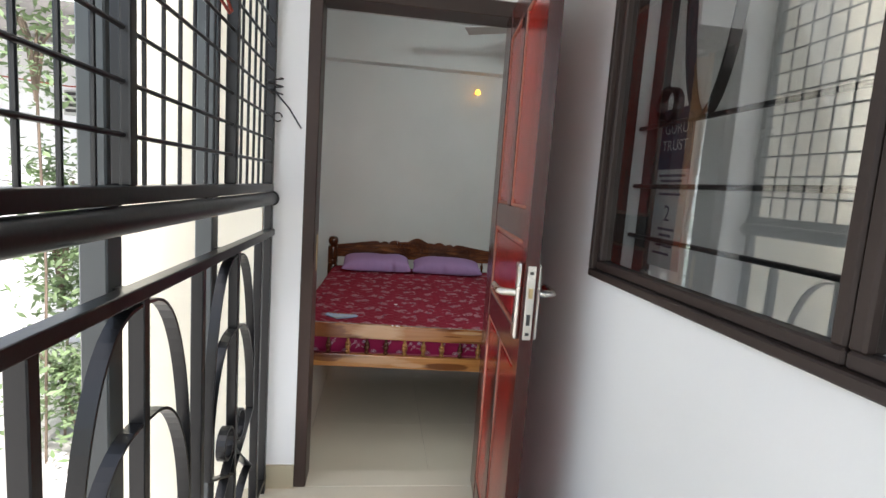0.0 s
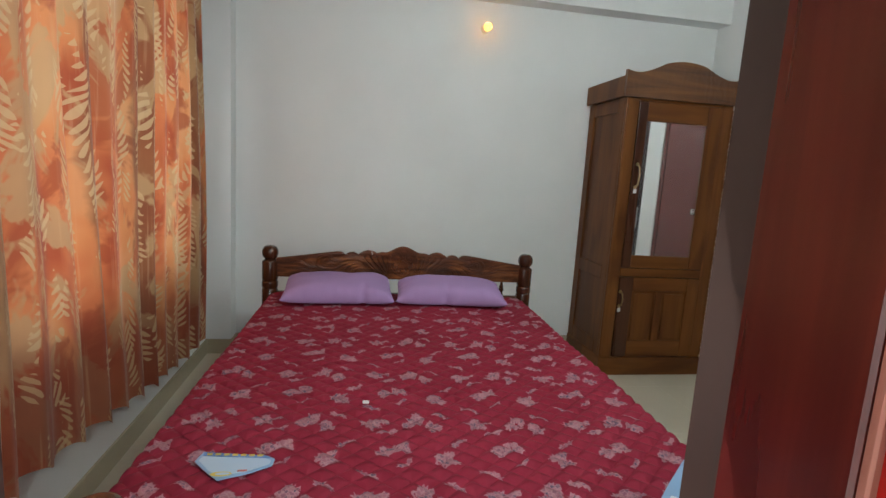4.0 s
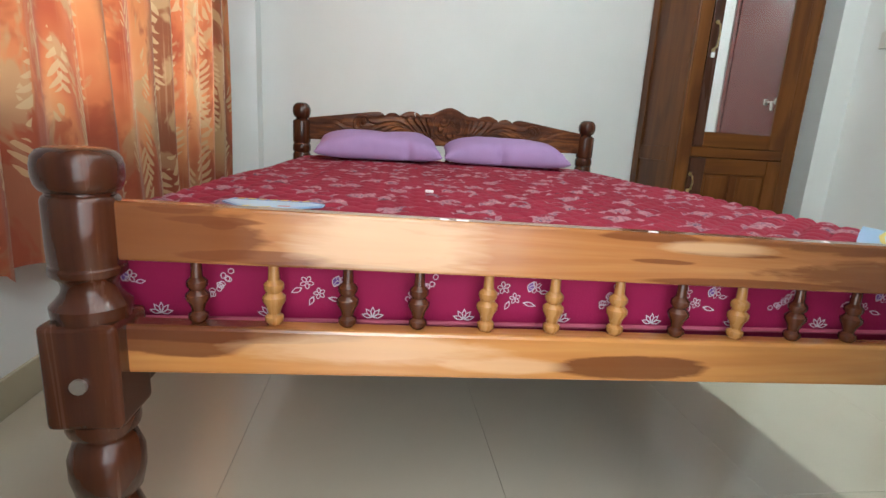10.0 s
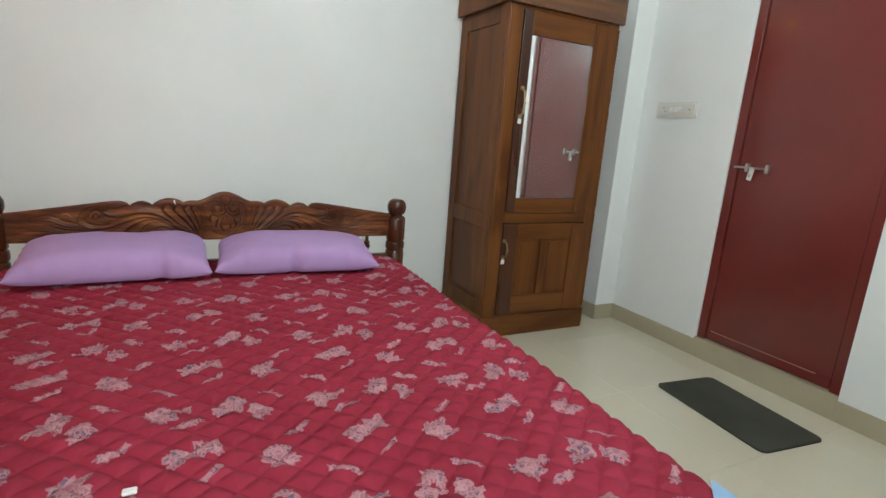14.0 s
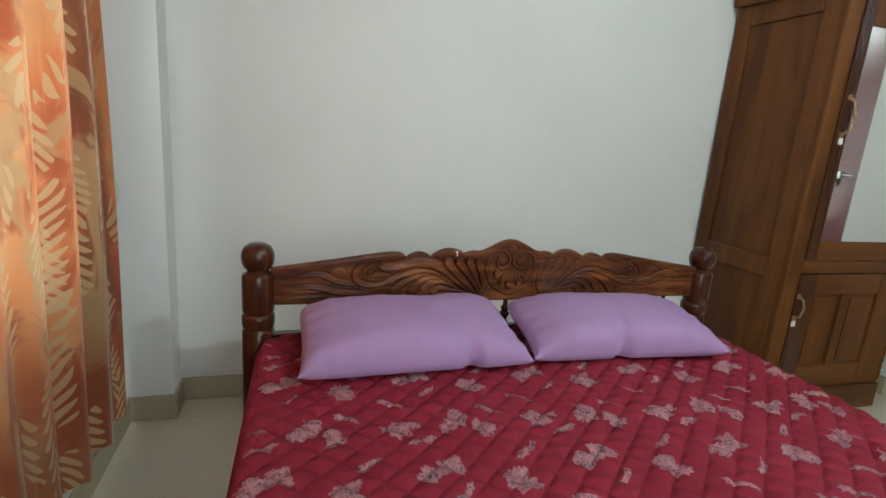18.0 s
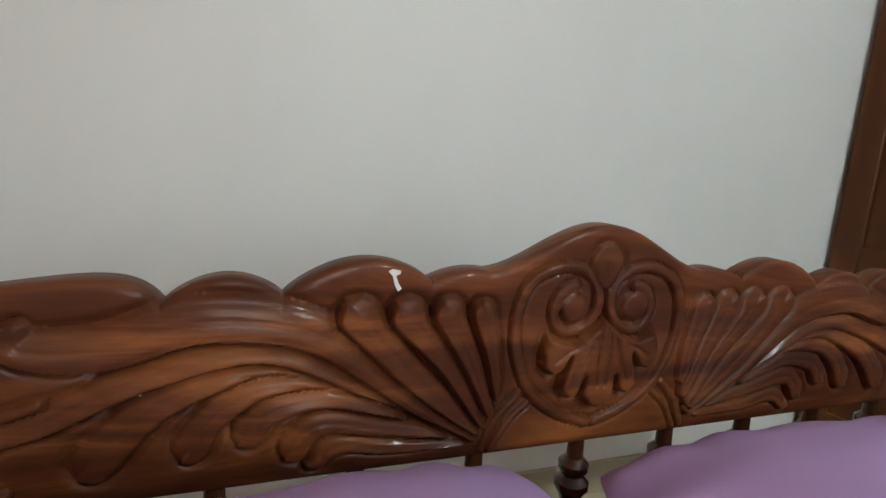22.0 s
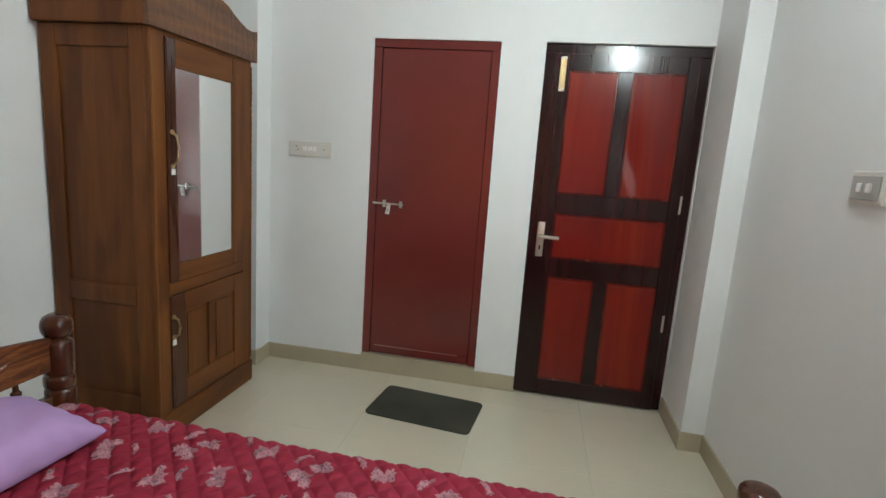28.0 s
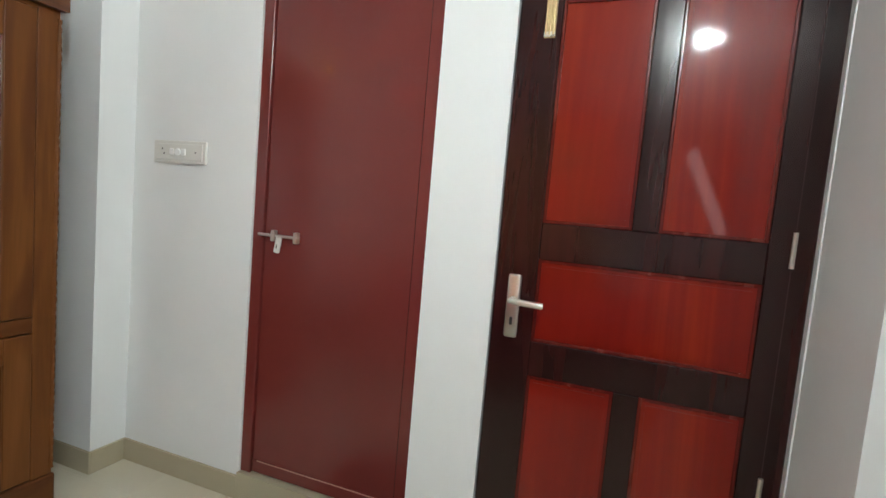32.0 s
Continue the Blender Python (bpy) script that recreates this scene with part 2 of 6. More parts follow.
M_RAILLOW = wood("honey_lower_rail_wood", (0.28, 0.102, 0.025), (0.43, 0.182, 0.050), (0.54, 0.27, 0.09), 0, 0.8, 0.2, 0.6, 0.0, (0.085, 0.023, 0.010),
                 [(0.027, 0.441, 0.13, 0.020), (-0.56, 0.474, 0.20, 0.012), (-0.60, 0.470, 0.10, 0.03)], pale=[(-0.34, 0.458, 0.20, 0.024), (-0.16, 0.440, 0.10, 0.014)])
M_ALM = wood("teak_almirah_wood", (0.122, 0.042, 0.011), (0.178, 0.062, 0.015), (0.24, 0.091, 0.024), 2, 0.6, 0.42, 0.06, 0.9, (0.075, 0.023, 0.008), spec=0.2)
M_ALMX = wood("teak_rail_wood", (0.122, 0.042, 0.011), (0.178, 0.062, 0.015), (0.24, 0.091, 0.024), 0, 0.6, 0.42, 0.06, 0.9, (0.075, 0.023, 0.008), spec=0.2)
m, nt, b = base_mat("carved_teak")
v = coords(nt)
wv = node(nt, "ShaderNodeTexWave", Scale=6.0, Distortion=9.0, Detail=2.0)
wv.inputs["Detail Scale"].default_value = 1.6
nt.links.new(v, wv.inputs["Vector"])
nt.links.new(ramp(nt, noise_tex(nt, coords(nt, (0.9, 12, 12)), 1.0, 5, 0.6, 1.0), [(0.28, (0.066, 0.020, 0.006)), (0.5, (0.14, 0.050, 0.012)), (0.72, (0.23, 0.092, 0.023))]), b.inputs["Base Color"])
b.inputs["Roughness"].default_value, b.inputs["Coat Weight"].default_value = 0.36, 0.25
bump(nt, b, wv.outputs["Fac"], 0.32, 0.006)
M_CARVED = m
M_ALMRED = wood("red_stained_almirah_wood", (0.035, 0.010, 0.005), (0.075, 0.024, 0.011), (0.11, 0.04, 0.018), 2, 0.7, 0.28, 0.4)
M_PILLOW = paint("lilac_cotton", (0.405, 0.262, 0.495), 0.85, 0.04, 500, 0.08, spec=0.2)
M_MATRUB = paint("dark_green_grey_mat", (0.068, 0.068, 0.054), 0.9, 0.22, 220, 0.6, spec=0.2)
# near black in place of missing light, for surfaces behind window and doors
M_BLACK = paint("unlit_black", (0.022, 0.022, 0.022), 0.8)
M_OLDPAPER = paint("dull_calendar_paper", (0.42, 0.42, 0.42), 0.7, 0.05)
M_PAPER = paint("white_paper", (0.8, 0.8, 0.78), 0.7, 0.03)
M_BLUEPL = paint("pale_blue_print", (0.30, 0.48, 0.72), 0.35, 0.12, 20, 0.02)
M_CONC = paint("grey_concrete", (0.50, 0.49, 0.47), 0.85, 0.12, 25, 0.3)
M_FAN = paint("grey_fan_blade", (0.42, 0.40, 0.38), 0.35, 0.05)
M_PALEBLUE = paint("white_blue_print", (0.50, 0.64, 0.78), 0.35, 0.08, 20, 0.02)
M_BLUEINK = paint("deep_blue_print", (0.12, 0.26, 0.56), 0.35, 0.1)
M_YELLOW = paint("yellow_print", (0.75, 0.55, 0.10), 0.4, 0.08)
M_REDINK = paint("red_print", (0.60, 0.16, 0.14), 0.4, 0.08)
M_GREENINK = paint("green_print", (0.14, 0.30, 0.18), 0.4, 0.2)
M_INK = paint("dark_blue_ink", (0.03, 0.03, 0.06), 0.5)
M_LEAF = paint("green_leaf", (0.16, 0.23, 0.11), 0.55, 0.15, 30, 0.1)
M_BARK = paint("grey_bark", (0.16, 0.12, 0.09), 0.85, 0.2)
M_PALEWALL = paint("pale_lilac_plaster", (0.84, 0.84, 0.87), 0.85, 0.06, 20, 0.2)
M_ROOF = paint("dark_weathered_roof", (0.09, 0.085, 0.08), 0.9, 0.25, 12, 0.5)
M_WIRE = paint("red_wire", (0.32, 0.05, 0.03), 0.5)

m, nt, b = base_mat("mirror_silver")
b.inputs["Base Color"].default_value, b.inputs["Metallic"].default_value = (0.86, 0.87, 0.87, 1), 0.93
rgh = ramp(nt, noise_tex(nt, coords(nt), 5, 4), [(0.3, (0.012,) * 3), (0.8, (0.05,) * 3)])
nt.links.new(rgh, b.inputs["Roughness"])
M_MIRROR = m

m, nt, b = base_mat("clear_glass")
b.inputs["Base Color"].default_value, b.inputs["Roughness"].default_value = (0.80, 0.83, 0.82, 1), 0.01
b.inputs["Transmission Weight"].default_value, b.inputs["IOR"].default_value = 1.0, 2.0
M_GLASS = m


def emitter(name, color, strength):
    m, nt, b = base_mat(name)
    b.inputs["Base Color"].default_value = (*color, 1)
    b.inputs["Emission Color"].default_value, b.inputs["Emission Strength"].default_value = (*color, 1), strength
    return m


M_TUBE = emitter("bulb_glow", (0.93, 0.98, 1.0), 25.0)
M_BULB = emitter("amber_bulb_glow", (1.0, 0.42, 0.04), 3.0)

# ---- building helpers ----
def box(bm, x0, x1, y0, y1, z0, z1):
    v = [bm.verts.new((x, y, z)) for z in (z0, z1) for y in (y0, y1) for x in (x0, x1)]
    for f in ((0, 2, 3, 1), (4, 5, 7, 6), (0, 1, 5, 4), (2, 6, 7, 3), (0, 4, 6, 2), (1, 3, 7, 5)):
        bm.faces.new([v[i] for i in f])
    return bm


def cuboid(x0, x1, y0, y1, z0, z1, bevel=0.0, seg=2):
    bm = box(bmesh.new(), x0, x1, y0, y1, z0, z1)
    if bevel:
        bmesh.ops.bevel(bm, geom=bm.edges[:], offset=bevel, segments=seg, profile=0.5, affect="EDGES")
    return bm


def lathe(profile, seg=24, axis="z"):
    """A turned solid from (radius, height) pairs, from bottom to top."""
    bm = bmesh.new()
    rings = []
    for r, z in profile:
        ring = []
        for i in range(seg):
            a = 2 * math.pi * i / seg
            c, s = r * math.cos(a), r * math.sin(a)
            ring.append(bm.verts.new({"z": (c, s, z), "x": (z, c, s), "y": (c, z, s)}[axis]))
        rings.append(ring)
    for a, b2 in zip(rings, rings[1:]):
        for i in range(seg):
            bm.faces.new((a[i], a[(i + 1) % seg], b2[(i + 1) % seg], b2[i]))
    bm.faces.new(rings[0][::-1])
    bm.faces.new(rings[-1])
    bmesh.ops.recalc_face_normals(bm, faces=bm.faces[:])
    return bm


def tube(points, radius, seg=10, flat=1.0):
    """A rod swept along points; flat squashes its section."""
    bm = bmesh.new()
    rings = []
    pts = [Vector(p) for p in points]
    for i, p in enumerate(pts):
        d = (pts[min(i + 1, len(pts) - 1)] - pts[max(i - 1, 0)]).normalized()
        side = d.cross(Vector((0, 0, 1)))
        if side.length < 0.05:
            side = d.cross(Vector((1, 0, 0)))
        side.normalize()
        up = side.cross(d)
        rings.append([bm.verts.new(p + side * (radius * math.cos(2 * math.pi * k / seg)) + up * (radius * flat * math.sin(2 * math.pi * k / seg))) for k in range(seg)])
    for a, b2 in zip(rings, rings[1:]):
        for k in range(seg):
            bm.faces.new((a[k], a[(k + 1) % seg], b2[(k + 1) % seg], b2[k]))
    bm.faces.new(rings[0][::-1])
    bm.faces.new(rings[-1])
    bmesh.ops.recalc_face_normals(bm, faces=bm.faces[:])
    return bm


def prism(outline, y0, y1):
    """A board cut to an outline of (x, z) pairs, between two y."""
    bm = bmesh.new()
    a = [bm.verts.new((x, y0, z)) for x, z in outline]
    c = [bm.verts.new((x, y1, z)) for x, z in outline]
    bm.faces.new(a)
    bm.faces.new(c[::-1])
    for i in range(len(a)):
        j = (i + 1) % len(a)
        bm.faces.new((a[j], a[i], c[i], c[j]))
    bmesh.ops.recalc_face_normals(bm, faces=bm.faces[:])
    return bm


def mesh_ob(name, bm, material, smooth=False):
    me = bpy.data.meshes.new(name)
    bm.to_mesh(me)
    bm.free()
    me.materials.append(material)
    if smooth:
        me.polygons.foreach_set("use_smooth", [True] * len(me.polygons))
        me.set_sharp_from_angle(angle=radians(40))
    return new(name, me)


def part(name, bm, material, parent, label="", smooth=False):
    ob = mesh_ob(name, bm, material, smooth)
    ob.parent = parent
    if label:
        tagged(ob, label)
    return ob


def thing(name, m, label, category, group="", kind=""):
    e = new(name)
    e.empty_display_size = 0.1
    e.matrix_world = m
    return tagged(e, label, category, group, kind)


def structure(name, bm, material, label="", smooth=False, category=""):
    return tagged(mesh_ob(name, bm, material, smooth), label, category, "", "structure")


# ---- the room and the balcony: walls, floors, ceilings ----
XL, XR, YF, YB, HT = -1.03, 2.765, 2.435, 5.59, 2.95
YO = 2.31                       # outer face of the entrance wall
floor_bm = box(bmesh.new(), XL - 0.12, XR + 0.12, YO, YB + 0.12, -0.2, -0.006)
structure("floor", floor_bm, M_JOINT, "beige glazed floor tiles with thin joints", category="floor")
structure("ceiling", cuboid(XL - 0.12, XR + 0.12, YO, YB + 0.12, HT, HT + 0.15), M_CEIL, "plain white painted ceiling", category="ceiling")

# window in the curtained wall
WY0, WY1, WZ0, WZ1 = 3.36, 5.02, 0.68, 2.15
bm = bmesh.new()
box(bm, XL - 0.12, XL, YF, WY0, 0, HT)
box(bm, XL - 0.12, XL, WY1, YB, 0, HT)
box(bm, XL - 0.12, XL, WY0, WY1, 0, WZ0)
box(bm, XL - 0.12, XL, WY0, WY1, WZ1, HT)
structure("wall_west", bm, M_WALL, "white painted wall with a curtained window", category="wall")
structure("wall_north", box(bmesh.new(), XL - 0.12, XR + 0.12, YB, YB + 0.12, 0, HT), M_WALL, "white painted wall behind the bed", category="wall")

# wall with the two closed doors
RD0, RD1, RDZ0, RDZ1 = 3.692, 4.452, 0.118, 2.10
PD0, PD1, PDZ1 = 2.552, 3.438, 2.105
bm = bmesh.new()
box(bm, XR, XR + 0.14, YO, PD0, 0, HT)
box(bm, XR, XR + 0.14, PD1, RD0, 0, HT)
box(bm, XR, XR + 0.14, RD1, YB, 0, HT)
box(bm, XR, XR + 0.14, PD0, PD1, PDZ1, HT)
box(bm, XR, XR + 0.14, RD0, RD1, RDZ1, HT)
structure("wall_east", bm, M_WALL, "white painted wall with two closed doors", category="wall")
# unseen backing added behind the doors; its darkness is in the colour
structure("passage_wall", cuboid(XR + 0.145, XR + 0.20, YO, YB, 0, HT), M_BLACK, "unseen near-black backing behind the closed doors", category="wall")
structure("door_step", cuboid(XR - 0.012, XR + 0.14, RD0, RD1, 0, RDZ0), M_SKIRT, "raised beige tile sill under the red door", category="sill")

# entrance wall with its open doorway
DX0, DX1, DZ1 = -0.425, 0.43, 2.09
bm = bmesh.new()
box(bm, XL - 0.12, DX0, YO, YF, 0, HT)
box(bm, DX1, XR, YO, YF, 0, HT)
box(bm, DX0, DX1, YO, YF, DZ1, HT)
structure("wall_south", bm, M_WALL, "white painted wall with the open entrance doorway", category="wall")
structure("pillar_northeast", cuboid(2.602, XR, 5.12, YB, 0, HT), M_WALL, "white painted corner pillar", category="pillar")
structure("pillar_northwest", cuboid(XL, -0.868, 5.45, YB, 0, HT), M_WALL, "white painted corner pillar", category="pillar")
structure("pillar_southeast", cuboid(2.358, XR, YF, 2.548, 0, HT), M_WALL, "white painted corner pillar", category="pillar")
structure("beam", cuboid(-0.868, 2.602, 5.45, YB, 2.515, HT), M_WALL, "white painted ceiling beam", category="beam")

# skirting, tile high, proud of the walls
SK = 0.012
def skirting(x0, x1, y0, y1):
    structure("baseboard", cuboid(x0, x1, y0, y1, 0, 0.1, 0.002, 1), M_SKIRT, "beige tile skirting", category="skirting")

skirting(XL, XL + SK, YF + SK, 5.45 - SK)
skirting(XL, -0.868 + SK, 5.45 - SK, 5.45)
skirting(-0.868, -0.868 + SK, 5.45, YB - SK)
skirting(-0.868, 2.602, YB - SK, YB)
skirting(2.602 - SK, 2.602, 5.12 - SK, YB - SK)
skirting(2.602, XR - SK, 5.12 - SK, 5.12)
skirting(XR - SK, XR, RD1, 5.12)
skirting(XR - SK, XR, PD1, RD0)
skirting(2.358 - SK, XR, 2.548, 2.548 + SK)
skirting(2.358 - SK, 2.358, YF + SK, 2.548)
skirting(DX1, 2.358, YF, YF + SK)
skirting(XL + SK, DX0, YF, YF + SK)

# balcony
BX0, BX1, BY0, BZ = -0.62, 0.45, -1.3, 0.075
structure("door_sill", cuboid(DX0, DX1, YO, YF, 0.0, BZ, 0.004, 1), M_TILE, "beige tiled sill of the entrance, one step above the room", category="sill")
structure("balcony_floor", cuboid(BX0, BX1, BY0, YO, -0.16, BZ), M_TILE, "beige tiled balcony floor", category="floor")
structure("balcony_ceiling", cuboid(-0.75, BX1, BY0, YO, 2.62, 2.76), M_CEIL, "white balcony ceiling slab", category="ceiling")
# unseen end, assumed open above this parapet to let the fill lamp in
structure("balcony_end_wall", cuboid(-0.62, 2.9, BY0 - 0.12, BY0, -0.16, 1.0), M_WALL, "assumed low white parapet at the unseen end of the balcony", category="wall")
BW0, BW1, BWZ0, BWZ1 = -0.02, 1.562, 1.153, 2.12
bm = bmesh.new()
box(bm, BX1, BX1 + 0.13, BY0, BW0, 0, 2.76)
box(bm, BX1, BX1 + 0.13, BW1, YO, 0, 2.76)
box(bm, BX1, BX1 + 0.13, BW0, BW1, 0, BWZ0)
box(bm, BX1, BX1 + 0.13, BW0, BW1, BWZ1, 2.76)
structure("balcony_wall", bm, M_WALL, "white balcony wall with a dark framed window", category="wall")
structure("cream_wall_face", cuboid(XL - 0.12, -0.575, YO - 0.012, YO, -3, HT), M_CREAM, "cream painted outside wall", category="wall")
structure("cream_side_wall", cuboid(XL - 0.132, XL - 0.12, YO - 0.012, WY0, -3, HT), M_CREAM, "cream painted outside wall", category="wall")
# the room behind the balcony window: its lack of light is painted near black
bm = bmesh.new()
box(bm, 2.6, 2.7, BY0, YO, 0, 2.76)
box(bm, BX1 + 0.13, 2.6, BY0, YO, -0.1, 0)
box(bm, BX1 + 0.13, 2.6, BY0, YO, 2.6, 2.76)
structure("back_room", bm, M_BLACK, "room behind the balcony window, its darkness painted near black", category="room")
structure("baseboard", cuboid(-0.60, DX0, YO - SK, YO, BZ, BZ + 0.1), M_SKIRT, "beige tile skirting on the balcony pier", category="skirting")

# ---- doors ----
def door_frame(name, parent, y0, y1, z0, z1, x0, x1, w, material):
    part(name, cuboid(x0, x1, y0, y0 + w, z0, z1 - w, 0.003, 1), material, parent)
    part(name, cuboid(x0, x1, y1 - w, y1, z0, z1 - w, 0.003, 1), material, parent)
    part(name, cuboid(x0, x1, y0, y1, z1 - w, z1, 0.003, 1), material, parent)


def tower_bolt(parent, x, y, z):
    """Steel sliding bolt with a hanging padlock on a closed door; the bolt runs along y."""
    bolt = part("slide_bolt", tube([(x, y - 0.075, z), (x, y + 0.12, z)], 0.006), M_STEEL, parent, "steel slide bolt", True)
    for dy in (-0.062, 0.045):
        part("bracket", cuboid(x - 0.012, x + 0.012, y + dy - 0.009, y + dy + 0.009, z - 0.022, z + 0.022, 0.004), M_STEEL, bolt)
    lug = cuboid(-0.014, -0.004, -0.013, 0.013, -0.062, 0.0, 0.004)
    bmesh.ops.transform(lug, matrix=pose(x, y + 0.012, z - 0.004, 9), verts=lug.verts[:])
    tag = part("hasp_lug", lug, M_PLASTIC, bolt, "pale metal hasp hanging slightly askew")
    part("keyhole", cuboid(x - 0.0155, x - 0.0135, y + 0.0165, y + 0.0215, z - 0.048, z - 0.032, 0.001, 1), M_DARKHOLE, tag)


rd = thing("door_1", pose(0, 0, 0), "oxblood red flush door, closed and bolted", "door", "", "structure")
door_frame("door_frame", rd, RD0, RD1, RDZ0, RDZ1, XR + 0.008, XR + 0.09, 0.05, M_REDDOOR)
part("leaf", cuboid(XR + 0.02, XR + 0.05, RD0 + 0.052, RD1 - 0.052, RDZ0 + 0.01, RDZ1 - 0.052, 0.003, 1), M_REDDOOR, rd)
part("bottom_rail", cuboid(XR + 0.014, XR + 0.022, RD0 + 0.055, RD1 - 0.055, RDZ0 + 0.008, RDZ0 + 0.06, 0.002, 1), M_REDDOOR, rd)
part("scuff_line", cuboid(XR + 0.012, XR + 0.015, RD0 + 0.12, RD1 - 0.08, RDZ0 + 0.057, RDZ0 + 0.061), M_REDLINE, rd, "pale scuffed edge")
tower_bolt(rd, XR + 0.006, 4.30, 1.117)


def lever_handle(parent, m, swing=1):
    """A steel lever on a long plate, in the plane y-z of m, facing -x."""
    pl = cuboid(-0.015, 0.0, -0.022, 0.022, -0.105, 0.105, 0.008, 3)
    bmesh.ops.transform(pl, matrix=m, verts=pl.verts[:])
    plate = part("lock_plate", pl, M_STEEL, parent, "satin steel lock plate", True)
    lv = tube([(-0.01, 0, 0.022), (-0.045, 0, 0.022), (-0.053, swing * 0.008, 0.022), (-0.057, swing * 0.024, 0.022), (-0.057, swing * 0.098, 0.020), (-0.055, swing * 0.104, 0.020)], 0.0105, 14)
    bmesh.ops.transform(lv, matrix=m, verts=lv.verts[:])
    part("lever", lv, M_STEEL, plate, "", True)
    kh = cuboid(-0.0165, -0.0145, -0.005, 0.005, -0.062, -0.036, 0.002)
    bmesh.ops.transform(kh, matrix=m, verts=kh.verts[:])
    part("keyhole", kh, M_DARKHOLE, plate)


def panelled_leaf(parent, w, h, th, ys, zs, stile, panel, bead, lock_stile=None):
    """A leaf in the plane y-z from y 0 to w, faces at x 0 and th: two tall panels over one wide, over two tall.
    ys: the four sides of the tall panels; zs: bottoms and tops of the three rows."""
    a0, a1, a2, a3 = ys
    z0, z1, z2, z3, z4, z5 = zs
    leaf = part("leaf", cuboid(0, th, 0, a0, 0, h, 0.003, 1), stile, parent)
    part("stile", cuboid(0, th, a3, w, 0, h, 0.003, 1), lock_stile or stile, leaf)
    for p, q in ((0, z0), (z1, z2), (z3, z4), (z5, h)):
        part("rail", cuboid(0.0015, th - 0.0015, a0, a3, p, q, 0.003, 1), stile, leaf)
    for p, q in ((z0, z1), (z4, z5)):
        part("mullion", cuboid(0.001, th - 0.001, a1, a2, p, q, 0.003, 1), stile, leaf)
    for a, b2, c0, c1 in ((a0, a1, z0, z1), (a2, a3, z0, z1), (a0, a3, z2, z3), (a0, a1, z4, z5), (a2, a3, z4, z5)):
        bm = cuboid(0.010, th - 0.010, a, b2, c0, c1)
        box(bm, 0.006, th - 0.006, a + 0.022, b2 - 0.022, c0 + 0.022, c1 - 0.022)
        part("panel", bm, panel, leaf)
        if bead:
            for y0, y1, q0, q1 in ((a, a + 0.010, c0, c1), (b2 - 0.010, b2, c0, c1), (a + 0.010, b2 - 0.010, c0, c0 + 0.010), (a + 0.010, b2 - 0.010, c1 - 0.010, c1)):
                part("bead", cuboid(0.003, th - 0.003, y0, y1, q0, q1, 0.002, 1), bead, leaf)
    return leaf


pd = thing("door_2", pose(0, 0, 0), "dark stained panelled door with glossy red panels, closed", "door", "", "structure")
door_frame("door_frame", pd, PD0, PD1, 0, PDZ1, XR + 0.03, XR + 0.12, 0.055, M_STILE)
leaf2 = panelled_leaf(pd, PD1 - PD0 - 0.06, PDZ1 - 0.062, 0.036, (0.062, 0.345, 0.420, 0.690), (0.10, 0.755, 0.870, 1.140, 1.258, 1.950), M_STILE, M_PANEL, M_REDBEAD)
leaf2.matrix_world = pose(XR + 0.006, PD0 + 0.055, 0.006)
lever_handle(pd, pose(XR + 0.006, 3.365, 0.985), -1)
for z in (0.55, 1.25):
    part("hinge", lathe([(0.007, z - 0.05), (0.007, z + 0.05)], 12), M_STEEL, pd, "", True).location = (XR + 0.002, PD0 + 0.058, 0)
catch = part("flush_bolt", cuboid(XR + 0.0005, XR + 0.007, 3.316, 3.350, 1.84, 2.03, 0.002, 1), M_BRASS, pd, "worn brass flush bolt near the top")
for k in range(3):
    part("rod", tube([(XR - 0.001, 3.321 + 0.012 * k, 1.848), (XR - 0.001, 3.321 + 0.012 * k, 2.022)], 0.0042, 10), M_BRASS, catch, "", True)
for z in (1.85, 2.02):
    part("screw_tab", cuboid(XR - 0.004, XR + 0.001, 3.316, 3.350, z - 0.008, z + 0.008, 0.002, 1), M_STEEL, catch)

ed = thing("door_3", pose(0, 0, 0), "wooden entrance door with red panels, standing open onto the balcony", "door", "", "structure")
for x0, x1 in ((DX0, DX0 + 0.048), (DX1 - 0.06, DX1)):
    part("door_frame", cuboid(x0, x1, YO - 0.004, YF + 0.004, BZ, DZ1 - 0.06, 0.003, 1), M_FRAME, ed)
part("door_frame", cuboid(DX0, DX1, YO - 0.004, YF + 0.004, DZ1 - 0.06, DZ1, 0.003, 1), M_FRAME, ed)
part("strike_plate", cuboid(DX0 + 0.046, DX0 + 0.0505, 2.385, 2.41, 0.98, 1.13, 0.001, 1), M_BRASS, ed)
LEAF = pose(0.367, 2.335, BZ + 0.01, 0, 0, 180 - 5.4)
leaf3 = panelled_leaf(ed, 0.788, 1.94, 0.036, (0.145, 0.377, 0.449, 0.716), (0.10, 0.790, 0.886, 1.142, 1.230, 1.84), M_OUTSTILE, M_OUTPANEL, M_BEAD, M_LOCKSTILE)
leaf3.matrix_world = LEAF
lever_handle(ed, LEAF @ pose(0.036, 0.748, 0.983, 0, 0, 180), 1)
lever_handle(ed, LEAF @ pose(0, 0.748, 0.983), -1)
ee = cuboid(0.0, 0.036, 0.788, 0.7895, 0.0, 1.94)
bmesh.ops.transform(ee, matrix=LEAF, verts=ee.verts[:])
part("edge_band", ee, M_OUTSTILE, ed, "dark worn edge of the leaf")
eb = cuboid(0.007, 0.029, 0.788, 0.7915, 0.885, 1.085, 0.001, 1)
bmesh.ops.transform(eb, matrix=LEAF, verts=eb.verts[:])
